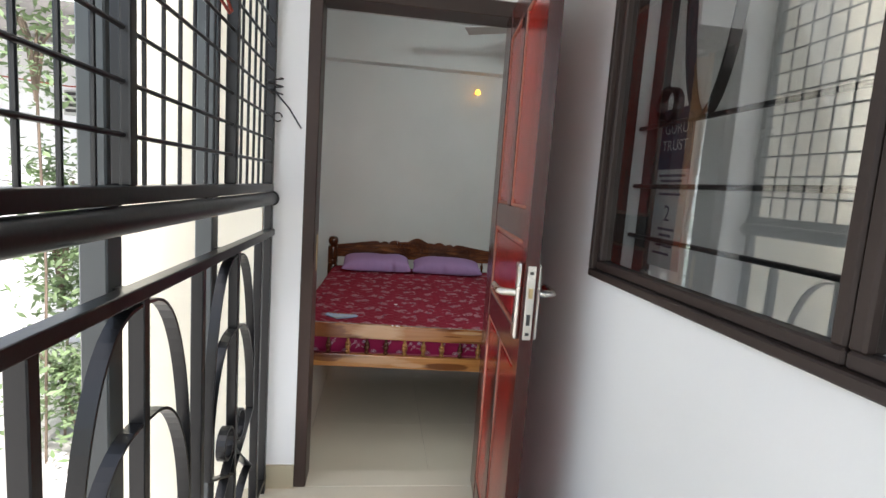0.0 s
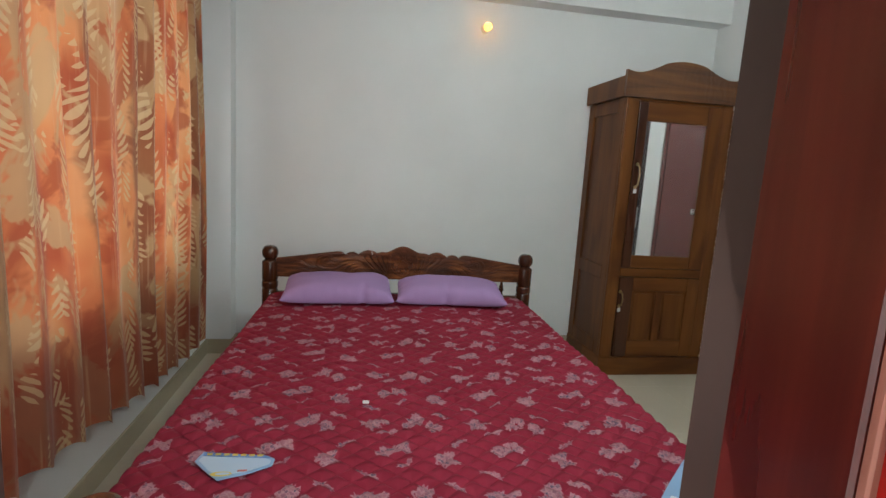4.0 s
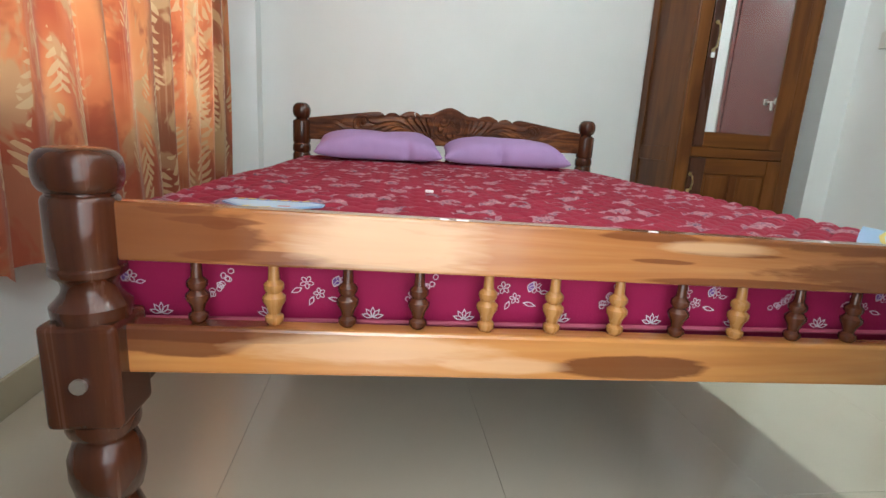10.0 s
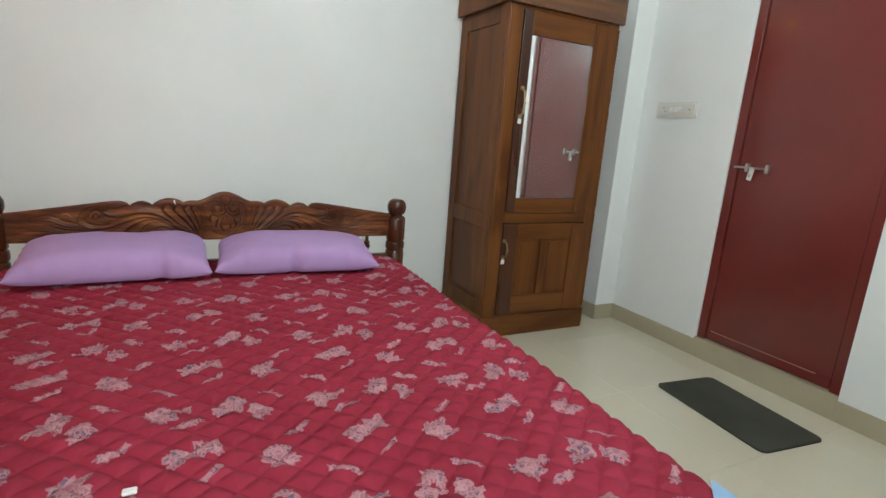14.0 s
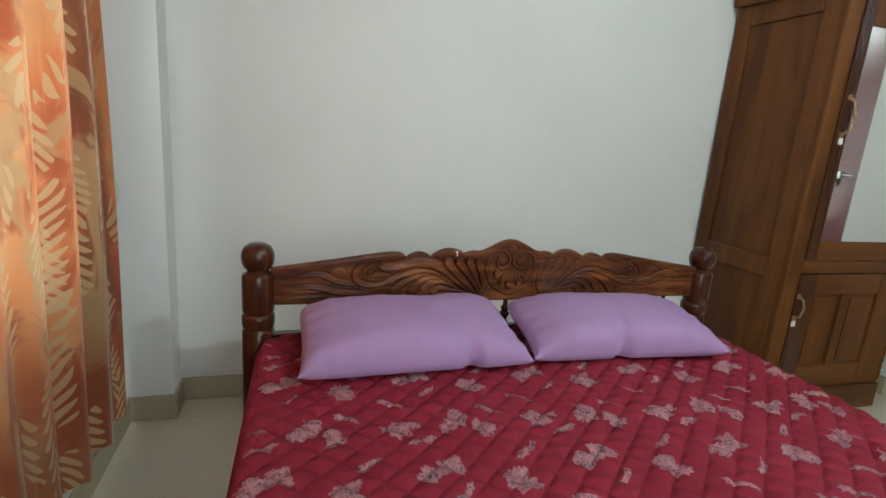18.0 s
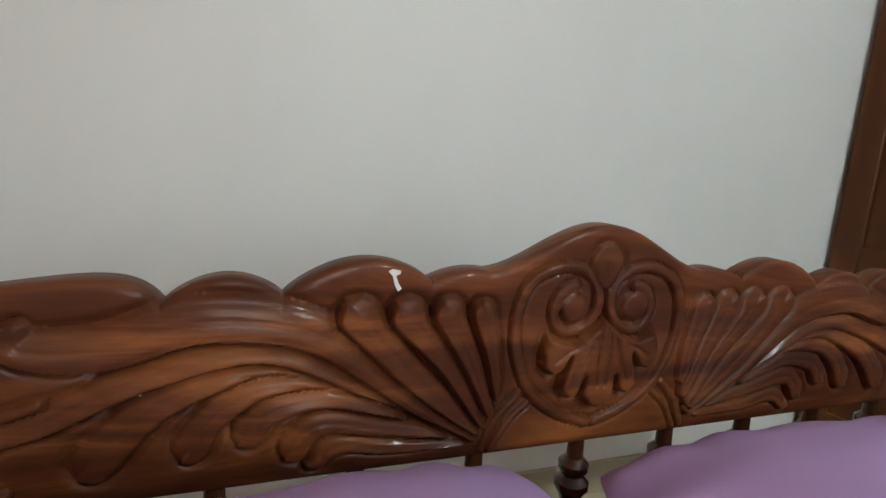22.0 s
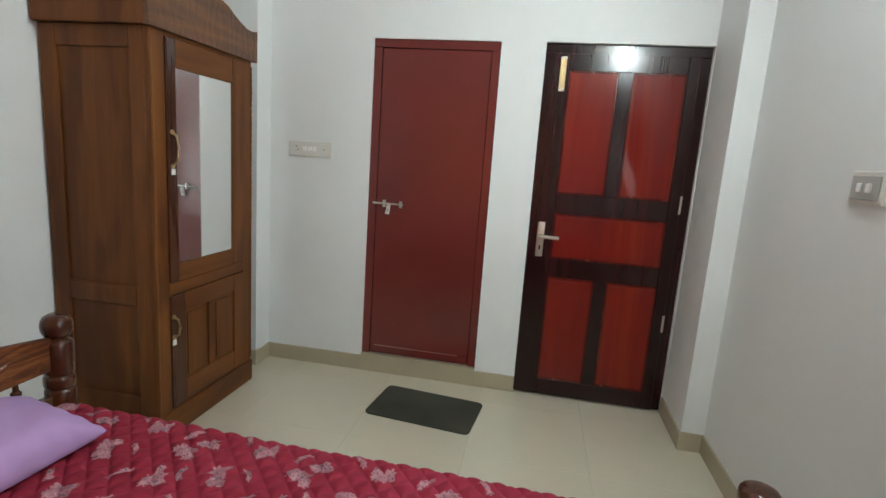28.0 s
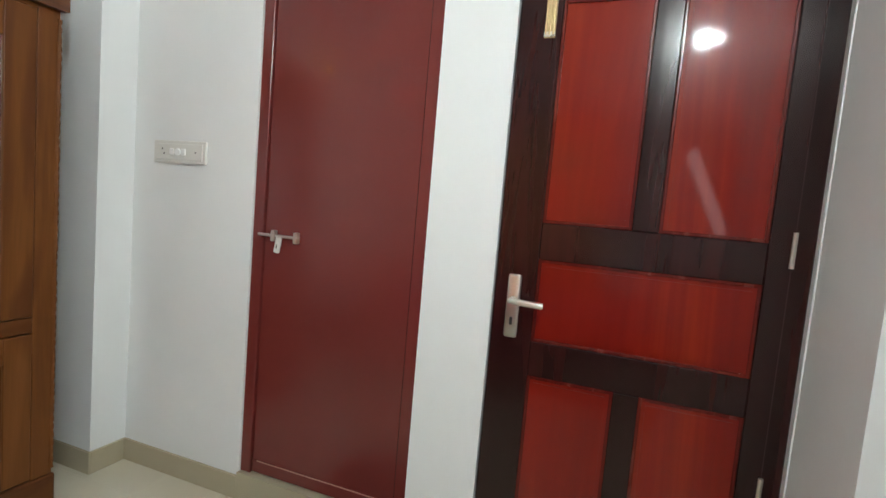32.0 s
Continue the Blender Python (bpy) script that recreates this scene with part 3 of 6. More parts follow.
lock = part("lock_face", eb, M_STEEL, ed, "steel lock face plate on the edge")
for z0, z1, mm, deep in ((0.925, 0.955, M_DARKHOLE, 0.0003), (1.000, 1.026, M_BRASS, 0.008), (1.062, 1.070, M_DARKHOLE, 0.0003), (0.897, 0.905, M_DARKHOLE, 0.0003)):
    sl = cuboid(0.013, 0.023, 0.791, 0.7915 + deep, z0, z1)
    bmesh.ops.transform(sl, matrix=LEAF, verts=sl.verts[:])
    part("latch" if mm == M_BRASS else "slot", sl, mm, lock)

# ---- windows ----
win = thing("window_1", pose(0, 0, 0), "brown framed glass window of the balcony wall, closed", "window", "", "structure")
def ring_of(y0, y1, z0, z1, w):
    """The four bars of an upright frame: bottom, top and two sides, butted."""
    return ((y0, y1, z0, z0 + w), (y0, y1, z1 - w, z1), (y0, y0 + w, z0 + w, z1 - w), (y1 - w, y1, z0 + w, z1 - w))


for q in ring_of(BW0, BW1, BWZ0, BWZ1, 0.020):
    part("window_frame", cuboid(BX1 - 0.019, BX1 + 0.066, *q, 0.003, 1), M_WINFRAME, win)
for y0, y1 in ((BW0 + 0.020, 0.812), (0.814, BW1 - 0.020)):
    for q in ring_of(y0, y1, BWZ0 + 0.020, BWZ1 - 0.020, 0.024):
        part("sash", cuboid(BX1 - 0.007, BX1 + 0.030, *q, 0.004, 1), M_WINFRAME, win)
    g = part("pane", cuboid(BX1 + 0.008, BX1 + 0.012, y0 + 0.022, y1 - 0.022, BWZ0 + 0.042, BWZ1 - 0.042), M_GLASS, win)
    g.visible_shadow = False

M_IRONFRAME = paint("near_black_window_paint", (0.022, 0.018, 0.017), 0.35, 0.1, 40, 0.06)
win2 = thing("window_2", pose(0, 0, 0), "dark framed bedroom window behind the curtain", "window", "", "structure")
for y0, y1, z0, z1 in ((WY0, WY1, WZ0, WZ0 + 0.06), (WY0, WY1, WZ1 - 0.06, WZ1), (WY0, WY0 + 0.06, WZ0 + 0.06, WZ1 - 0.06), (WY1 - 0.06, WY1, WZ0 + 0.06, WZ1 - 0.06), (4.16, 4.22, WZ0 + 0.06, WZ1 - 0.06)):
    part("window_frame", cuboid(XL - 0.10, XL + 0.006, y0, y1, z0, z1, 0.004, 1), M_IRONFRAME, win2)
for i in range(9):
    part("bar", tube([(XL - 0.05, 3.42, 0.86 + i * 0.14), (XL - 0.05, 4.96, 0.86 + i * 0.14)], 0.006, 8), M_IRON, win2)

# ---- the bed ----
m, nt, b = base_mat("crimson_quilted_fabric")
v = coords(nt)
red = ramp(nt, noise_tex(nt, v, 3.0, 3), [(0.3, (0.235, 0.013, 0.032)), (0.7, (0.295, 0.021, 0.047))])
red = mix_rgb(nt, math_node(nt, "MULTIPLY", noise_tex(nt, v, 90.0, 3), 0.22), red, (0.14, 0.006, 0.02))
nt.links.new(red, b.inputs["Base Color"])
b.inputs["Roughness"].default_value, b.inputs["Sheen Weight"].default_value = 0.75, 0.0
b.inputs["Specular IOR Level"].default_value = 0.25
bump(nt, b, noise_tex(nt, v, 300, 2), 0.25, 0.002)
M_QUILT = m

M_BAND = paint("magenta_side_fabric", (0.24, 0.008, 0.055), 0.75, 0.04, 300, 0.15, spec=0.2)
M_PIPING = paint("pink_piping", (0.38, 0.07, 0.12), 0.7, 0.05, 200)
M_VIOLET = paint("violet_fabric_print", (0.16, 0.07, 0.26), 0.8, 0.05, 200, 0.05, spec=0.2)
M_PETALLINE = paint("pale_pink_petal_outline", (0.42, 0.19, 0.225), 0.8, 0.14, 140, 0.1, spec=0.2)
# inside of the printed flowers: small petals in pink and grey between thin cream lines
M_PETAL, nt, b = base_mat("pink_petal_print")
warp = nt.nodes.new("ShaderNodeVectorMath")
warp.operation = "MULTIPLY_ADD"
wcol = node(nt, "ShaderNodeTexNoise", Scale=60.0, Detail=2.0)
nt.links.new(coords(nt), wcol.inputs["Vector"])
nt.links.new(wcol.outputs["Color"], warp.inputs[0])
warp.inputs[1].default_value = (0.012, 0.012, 0.0)
nt.links.new(coords(nt), warp.inputs[2])
cell = node(nt, "ShaderNodeTexVoronoi", Scale=105.0)
line = node(nt, "ShaderNodeTexVoronoi", Scale=105.0)
line.feature = "DISTANCE_TO_EDGE"
for vn in (cell, line):
    nt.links.new(warp.outputs[0], vn.inputs["Vector"])
sepc = nt.nodes.new("ShaderNodeSeparateColor")
nt.links.new(cell.outputs["Color"], sepc.inputs[0])
pet = ramp(nt, sepc.outputs[0], [(0.12, (0.13, 0.085, 0.125)), (0.32, (0.24, 0.105, 0.14)), (0.65, (0.32, 0.125, 0.16)), (0.9, (0.38, 0.18, 0.20))])
pet = mix_rgb(nt, ramp(nt, line.outputs["Distance"], [(0.05, (0.85,) * 3), (0.13, (0, 0, 0))]), pet, (0.45, 0.24, 0.255))
nt.links.new(pet, b.inputs["Base Color"])
b.inputs["Roughness"].default_value, b.inputs["Specular IOR Level"].default_value = 0.8, 0.2
M_PRINTW = paint("white_fabric_print", (0.52, 0.44, 0.48), 0.8, 0.05, 200, 0.05, spec=0.2)
M_CARVE, nt, b = base_mat("polished_carving_wood")
grain = noise_tex(nt, coords(nt, (2.2, 20, 20)), 1.0, 6, 0.62, 1.4)
broad = noise_tex(nt, coords(nt, (5.0, 5.0, 9.0)), 1.0, 3, 0.5, 0.6)
streak = noise_tex(nt, coords(nt, (9, 160, 160)), 1.0, 3)
c1 = ramp(nt, grain, [(0.34, (0.044, 0.012, 0.006)), (0.48, (0.126, 0.036, 0.012)), (0.62, (0.29, 0.098, 0.029))])
c1 = mix_rgb(nt, ramp(nt, broad, [(0.38, (0.8, 0.8, 0.8)), (0.52, (0, 0, 0))]), c1, (0.056, 0.015, 0.007))
c1 = mix_rgb(nt, math_node(nt, "MULTIPLY", streak, 0.45), c1, (0.05, 0.014, 0.006))
nt.links.new(c1, b.inputs["Base Color"])
b.inputs["Roughness"].default_value, b.inputs["Specular IOR Level"].default_value = 0.5, 0.15
b.inputs["Coat Weight"].default_value, b.inputs["Coat Roughness"].default_value = 0.18, 0.16
bump(nt, b, streak, 0.12, 0.003)

SAG = 0.022                                     # fall of the foot end towards the doors
BX, BW, YH, YT = 0.232, 0.748, 4.843, 2.805     # middle, half width, head and foot of the bed
BED = pose(BX, 0, 0)
bed = thing("bed", BED, "wooden double bed with carved dark headboard and honey coloured foot rails", "bed")

HEAD_POST = [(0.026, 0), (0.036, 0.03), (0.040, 0.10), (0.030, 0.12), (0.041, 0.14), (0.041, 0.16), (0.032, 0.18), (0.0435, 0.20), (0.0435, 0.606), (0.0415, 0.610), (0.0390, 0.613), (0.0390, 0.616), (0.0430, 0.620), (0.0445, 0.628),
             (0.0445, 0.646), (0.0430, 0.654), (0.0390, 0.658), (0.0390, 0.661), (0.0425, 0.665), (0.0435, 0.670), (0.0435, 0.764), (0.0415, 0.770), (0.032, 0.776), (0.027, 0.781), (0.036, 0.788), (0.0425, 0.802), (0.0445, 0.818), (0.0425, 0.834), (0.035, 0.848), (0.022, 0.856), (0.0, 0.858)]
FOOT_POST = [(0.024, 0), (0.032, 0.02), (0.038, 0.10), (0.030, 0.14), (0.043, 0.17), (0.044, 0.20), (0.034, 0.232), (0.030, 0.240), (0.040, 0.250), (0.046, 0.278), (0.046, 0.305), (0.038, 0.328), (0.031, 0.334), (0.031, 0.338), (0.042, 0.344), (0.044, 0.350), (0.044, 0.364)]
for sx in (-1, 1):
    p = part("head_post", lathe(HEAD_POST, 28), M_POST, bed, "dark red-brown turned post with a ball top", True)
    p.location = (sx * BW, YH, 0)
    p = part("foot_post", lathe(FOOT_POST, 28), M_POST, bed, "thick turned foot post with a square block", True)
    p.location = (0.718 if sx > 0 else -0.706, YT - 0.004, 0)
    part("block", cuboid(-0.045, 0.045, -0.045, 0.045, 0.362, 0.502, 0.008, 3), M_POST, p)
    part("upper_turning", lathe([(0.044, 0.490), (0.0455, 0.502), (0.0455, 0.507), (0.040, 0.513), (0.033, 0.522), (0.0305, 0.531), (0.033, 0.540), (0.0405, 0.546), (0.0425, 0.549), (0.0425, 0.556), (0.0405, 0.558), (0.0405, 0.561), (0.0418, 0.563), (0.0418, 0.638), (0.040, 0.643), (0.037, 0.6455), (0.037, 0.648), (0.0415, 0.650), (0.0455, 0.657), (0.0475, 0.667), (0.0475, 0.680), (0.0455, 0.690), (0.040, 0.697), (0.030, 0.701), (0.0, 0.702)], 32), M_POST, p, "", True)
    p.children[-1].location = (0, 0, -SAG * (sx * 0.706 + 0.22) - (0.002 if sx > 0 else 0))
    part("bolt_head", lathe([(0.010, -0.050), (0.010, -0.044)], 12, "y"), M_STEEL, p, "steel bolt head").location = (0, 0, 0.425)

# carved headboard: board cut to a scalloped outline, its face carved in relief
def head_top(x):
    """Height of the scalloped top edge at a distance from the middle."""
    a = abs(x)
    if a < 0.107:
        return 0.8385 + 0.0385 * (0.5 + 0.5 * math.cos(math.pi * a / 0.107)) ** 0.85
    for x0, x1, z0, z1, h in ((0.107, 0.153, 0.8385, 0.831, 0.004), (0.153, 0.259, 0.831, 0.821, 0.021), (0.259, 0.333, 0.821, 0.818, 0.016)):
        if a < x1:
            t = (a - x0) / (x1 - x0)
            return z0 + (z1 - z0) * t + h * math.sin(math.pi * t) ** 0.75
    t = (a - 0.333) / 0.387
    return 0.818 - 0.031 * t + 0.0255 * (1 - math.exp(-t * 22)) * (1 - t) ** 1.15


def smooth_line(pts, n):
    """Points along a smooth curve through the given ones."""
    P = [Vector(p) for p in pts]
    out = []
    for i in range(n + 1):
        u = i / n * (len(P) - 1)
        k = min(int(u), len(P) - 2)
        f = u - k
        p0, p1, p2, p3 = P[max(k - 1, 0)], P[k], P[k + 1], P[min(k + 2, len(P) - 1)]
        out.append(0.5 * ((2 * p1) + (p2 - p0) * f + (2 * p0 - 5 * p1 + 4 * p2 - p3) * f * f + (3 * p1 - p0 - 3 * p2 + p3) * f ** 3))
    return out


NXH, NZH = 1300, 104
gx = np.linspace(-0.715, 0.715, NXH + 1)
gt = np.array([head_top(x) for x in gx])
gv = np.linspace(0, 1, NZH + 1)
GX2 = np.repeat(gx[:, None], NZH + 1, 1)
GZ2 = 0.682 + (gt[:, None] - 0.682) * gv[None, :]
RELIEF = np.zeros_like(GX2)


def carve(pts, w, shape="feather", depth=0.007, grooves=0, n=48, outer=0):
    """Carve a leaf or scroll along a curve: feather = round broad tip, acanthus = broad in the middle, rope = even.
    outer: which side of the line stands high over a deep cut; 0 for none."""
    n = n * 3
    line = np.array([tuple(p) for p in smooth_line(pts, n)])
    t = np.linspace(0, 1, n + 1)
    wide = {"feather": w * (0.30 + 0.70 * t ** 0.8), "acanthus": w * (0.25 + 0.75 * np.sin(np.pi * np.clip(t * 0.92 + 0.04, 0, 1)) ** 0.8), "rope": w * np.ones_like(t)}[shape]
    tang = np.gradient(line, axis=0)
    tang /= np.linalg.norm(tang, axis=1)[:, None] + 1e-9
    m = 2.2 * w
    sel = (GX2 > line[:, 0].min() - m) & (GX2 < line[:, 0].max() + m) & (GZ2 > line[:, 1].min() - m) & (GZ2 < line[:, 1].max() + m)
    px, pz = GX2[sel], GZ2[sel]
    dx, dz = px[:, None] - line[None, :, 0], pz[:, None] - line[None, :, 1]
    q = np.sqrt(dx * dx + dz * dz) / wide[None, :]
    k = q.argmin(1)
    r = np.arange(len(px))
    across = np.abs(tang[k, 0] * dz[r, k] - tang[k, 1] * dx[r, k]) / wide[k]
    along = np.abs(tang[k, 0] * dx[r, k] + tang[k, 1] * dz[r, k])
    step = np.linalg.norm(np.diff(line, axis=0), axis=1).max()
    q = np.where((k > 0) & (k < n) & (along < 2 * step), across, q[r, k])
    side = np.sign(tang[k, 0] * dz[r, k] - tang[k, 1] * dx[r, k])
    old = RELIEF[sel]
    rise = np.clip((1 - q) / 0.22, 0, 1)
    rise = rise * rise * (3 - 2 * rise)
    lift = side * outer if outer else np.zeros_like(side)
    crown = depth * rise * (0.66 + 0.34 * np.clip(lift * q, -1, 1) - 0.16 * q * q)
    if shape == "rope":
        crown = depth * np.clip(1 - q ** 4, 0, 1) ** 0.7
    if grooves:
        crown -= 0.0010 * np.clip(np.cos(side * q * math.pi * grooves), 0, 1) ** 3 * (t[k] < 0.9)
    RELIEF[sel] = np.where(q < 1, crown - 0.001, old - np.where(lift > 0, 0.0050, 0.003) * np.exp(-((q - 1) / 0.24) ** 2))


def disc(cx, cz, r, h):
    d = np.sqrt((GX2 - cx) ** 2 + (GZ2 - cz) ** 2) / r
    RELIEF[:] = np.where(d < 1, h * np.sqrt(np.clip(1 - d ** 2, 0, 1)) ** 0.5, RELIEF)


def plate(outline, h):
    """A flat raised leaf with softly rounded rim and a cut round it."""
    P = np.array(outline)
    sel = (np.abs(GX2 - P[:, 0].mean()) < np.ptp(P[:, 0])) & (GZ2 > P[:, 1].min() - 0.01) & (GZ2 < P[:, 1].max() + 0.01)
    x, z = GX2[sel], GZ2[sel]
    d, inside = np.full(len(x), 9.0), np.zeros(len(x), bool)
    for (x0, z0), (x1, z1) in zip(P, np.roll(P, -1, 0)):
        k = np.clip(((x - x0) * (x1 - x0) + (z - z0) * (z1 - z0)) / ((x1 - x0) ** 2 + (z1 - z0) ** 2), 0, 1)
        d = np.minimum(d, np.hypot(x - x0 - k * (x1 - x0), z - z0 - k * (z1 - z0)))
        inside ^= ((z0 > z) != (z1 > z)) & (x < (x1 - x0) * (z - z0) / (z1 - z0 + 1e-12) + x0)
    up = np.clip(d / 0.0035, 0, 1)
    RELIEF[sel] = np.where(inside, h * np.sqrt(up * (2 - up)), RELIEF[sel] - 0.0035 * np.exp(-(d / 0.0035) ** 2))


def groove(pts, w, deep):
    """A fine cut along a curve."""
    for p in smooth_line(pts, 40):
        d2 = ((GX2 - p[0]) ** 2 + (GZ2 - p[1]) ** 2) / w ** 2
        near = d2 < 1
        RELIEF[near] = np.minimum(RELIEF[near], 0.0100 - deep * (1 - d2[near]))


for s in (-1, 1):
    F = lambda *pts: [(s * x, z) for x, z in pts]
    # tails towards the posts
    carve(F((0.42, 0.700), (0.50, 0.697), (0.58, 0.704), (0.67, 0.700)), 0.008, "acanthus", 0.004, outer=-s)
    carve(F((0.44, 0.715), (0.52, 0.716), (0.60, 0.734), (0.67, 0.731)), 0.010, "acanthus", 0.005, 2, outer=-s)
    carve(F((0.46, 0.740), (0.53, 0.748), (0.585, 0.772), (0.64, 0.764)), 0.010, "acanthus", 0.005, 2, outer=-s)
    carve(F((0.505, 0.765), (0.525, 0.785), (0.545, 0.782), (0.548, 0.770)), 0.006, "acanthus", 0.004, outer=-s)
    # lobes under the long leaf
    carve(F((0.12, 0.698), (0.18, 0.701), (0.215, 0.708), (0.236, 0.699)), 0.009, "feather", 0.006, 1, outer=-s)
    carve(F((0.20, 0.745), (0.28, 0.768), (0.335, 0.752), (0.372, 0.716)), 0.0155, "feather", 0.0085, 2, outer=-s)
    carve(F((0.19, 0.740), (0.26, 0.758), (0.298, 0.744), (0.316, 0.720)), 0.0135, "feather", 0.0085, 2, outer=-s)
    carve(F((0.17, 0.728), (0.225, 0.745), (0.264, 0.741), (0.280, 0.726)), 0.0125, "feather", 0.0085, 2, outer=-s)
    carve(F((0.13, 0.708), (0.19, 0.720), (0.232, 0.728), (0.250, 0.711)), 0.012, "feather", 0.0085, 2, outer=-s)
    # outer scroll round its eye
    carve(F((0.12, 0.708), (0.20, 0.752), (0.27, 0.784), (0.34, 0.772), (0.405, 0.745), (0.455, 0.740), (0.484, 0.760), (0.474, 0.792), (0.441, 0.808), (0.417, 0.796)), 0.011, "acanthus", 0.008, 2, 90, outer=-s)
    carve(F((0.40, 0.758), (0.425, 0.752), (0.452, 0.760), (0.458, 0.782), (0.440, 0.796), (0.425, 0.783)), 0.0050, "rope", 0.007, 0, 60)
    disc(s * 0.441, 0.779, 0.0100, 0.007)
    # long leaf that sweeps out from the medallion
    carve(F((0.110, 0.706), (0.163, 0.742), (0.233, 0.795), (0.305, 0.808), (0.365, 0.792), (0.405, 0.794), (0.408, 0.806)), 0.017, "acanthus", 0.0105, 3, 80, outer=-s)
    # feathers beside the medallion
    carve(F((0.110, 0.710), (0.160, 0.755), (0.206, 0.806)), 0.0165, "feather", 0.0105, 2, outer=-s)
    carve(F((0.104, 0.714), (0.135, 0.765), (0.170, 0.806)), 0.0155, "feather", 0.0105, 2, outer=-s)
    carve(F((0.098, 0.722), (0.116, 0.765), (0.138, 0.806)), 0.0145, "feather", 0.0105, 2, outer=-s)
    carve(F((0.093, 0.735), (0.099, 0.770), (0.110, 0.806)), 0.012, "feather", 0.0105, 1, outer=-s)
    carve(F((0.102, 0.690), (0.090, 0.716), (0.070, 0.737)), 0.0042, "rope", 0.003)
    carve(F((0.094, 0.688), (0.080, 0.712), (0.062, 0.728)), 0.0036, "rope", 0.003)
    # medallion: scroll ending in a broad eye, with a five-lobed leaf inside
    carve(F((0.004, 0.703), (0.036, 0.715), (0.064, 0.738), (0.079, 0.772), (0.081, 0.804), (0.072, 0.828), (0.052, 0.840), (0.029, 0.841), (0.010, 0.830), (0.0065, 0.808), (0.017, 0.790), (0.037, 0.787), (0.048, 0.802), (0.043, 0.820), (0.030, 0.826)), 0.0052, "rope", 0.0045, 0, 140)
    disc(s * 0.030, 0.808, 0.0130, 0.0055)
LEAF_HALF = ((0.0, 0.800), (0.006, 0.793), (0.022, 0.781), (0.030, 0.779), (0.043, 0.783), (0.053, 0.786), (0.058, 0.772), (0.056, 0.758), (0.047, 0.751), (0.038, 0.755), (0.031, 0.767), (0.035, 0.751), (0.038, 0.739), (0.030, 0.729), (0.021, 0.733), (0.0150, 0.748), (0.0155, 0.732), (0.009, 0.722), (0.0, 0.7185))
plate([(x, z) for x, z in LEAF_HALF] + [(-x, z) for x, z in LEAF_HALF[-2:0:-1]], 0.0100)
for s in (-1, 1):
    F = lambda *pts: [(s * x, z) for x, z in pts]
    for pts in (F((0.004, 0.792), (0.006, 0.765), (0.004, 0.740)), F((0.011, 0.782), (0.018, 0.764), (0.026, 0.745)), F((0.020, 0.778), (0.034, 0.772), (0.046, 0.764))):
        groove(pts, 0.0016, 0.0022)
carve([(0.0, 0.828), (0.0, 0.836), (0.0, 0.846)], 0.0165, "feather", 0.0040, 2)
# the half away from the window is cut flatter; the tool leaves no sharp arrises
RELIEF *= 1 - 0.35 * np.clip((GX2 - 0.07) / 0.06, 0, 1)
for ax in (0, 1):
    RELIEF = (np.roll(RELIEF, 1, ax) + 6 * RELIEF + np.roll(RELIEF, -1, ax)) / 8
edge = np.minimum(gt[:, None] - GZ2, GZ2 - 0.682)
RELIEF -= 0.0045 * np.exp(-edge / 0.0025)
HBF = YH - 0.014
verts = np.stack([GX2, HBF - RELIEF, GZ2], -1).reshape(-1, 3).tolist()
NZ1 = NZH + 1
faces = [(i * NZ1 + j, (i + 1) * NZ1 + j, (i + 1) * NZ1 + j + 1, i * NZ1 + j + 1) for i in range(NXH) for j in range(NZH)]
nb = len(verts)
for i in range(NXH + 1):
    verts += [(gx[i], YH + 0.012, 0.684), (gx[i], YH + 0.008, 0.682), (gx[i], YH + 0.008, gt[i]), (gx[i], YH + 0.012, gt[i] - 0.003)]
for i in range(NXH):
    a, c = nb + 4 * i, nb + 4 * (i + 1)
    faces += [(a, c, c + 3, a + 3)[::-1], (a, c, c + 1, a + 1), (a + 3, c + 3, c + 2, a + 2)[::-1], (a + 1, c + 1, (i + 1) * NZ1, i * NZ1), (a + 2, i * NZ1 + NZH, (i + 1) * NZ1 + NZH, c + 2)]
me = bpy.data.meshes.new("headboard")
me.from_pydata(verts, [], faces)
bmh = bmesh.new()
bmh.from_mesh(me)
bmesh.ops.recalc_face_normals(bmh, faces=bmh.faces[:])
bpy.data.meshes.remove(me)
hb = part("headboard", bmh, M_CARVE, bed, "carved red-brown headboard with scrolls, leaves and a scalloped top", True)
part("varnish_chip", prism([(-0.187, 0.8395), (-0.184, 0.8412), (-0.178, 0.840), (-0.1785, 0.838), (-0.1815, 0.8365), (-0.1797, 0.831), (-0.177, 0.827), (-0.1795, 0.825), (-0.182, 0.829), (-0.1838, 0.836)], HBF - 0.0012, HBF + 0.004), M_PAPER, hb, "pale chip in the varnish")
part("head_lower_rail", cuboid(-0.71, 0.71, YH - 0.014, YH + 0.014, 0.535, 0.597, 0.004), M_BEDDARK, bed)
BAL = [(0.008, 0), (0.013, 0.006), (0.013, 0.012), (0.008, 0.016), (0.011, 0.026), (0.016, 0.034), (0.016, 0.040), (0.010, 0.046), (0.014, 0.052), (0.014, 0.058), (0.008, 0.064), (0.007, 0.085)]
for i in range(13):
    o = part("head_baluster", lathe(BAL, 14), M_BEDDARK, bed, "", True)
    o.location = ((i - 6) * 0.1013, YH, 0.597)

M_BALL = wood("light_baluster_wood", (0.20, 0.085, 0.025), (0.36, 0.17, 0.05), (0.46, 0.25, 0.085), 2, 1, 0.28, 0.4)
def sagging(o):
    """Tilts a part of the foot end with the bed's fall."""
    o.rotation_euler, o.location = (0, math.atan(SAG), 0), (-0.6 * SAG, 0, -0.22 * SAG)


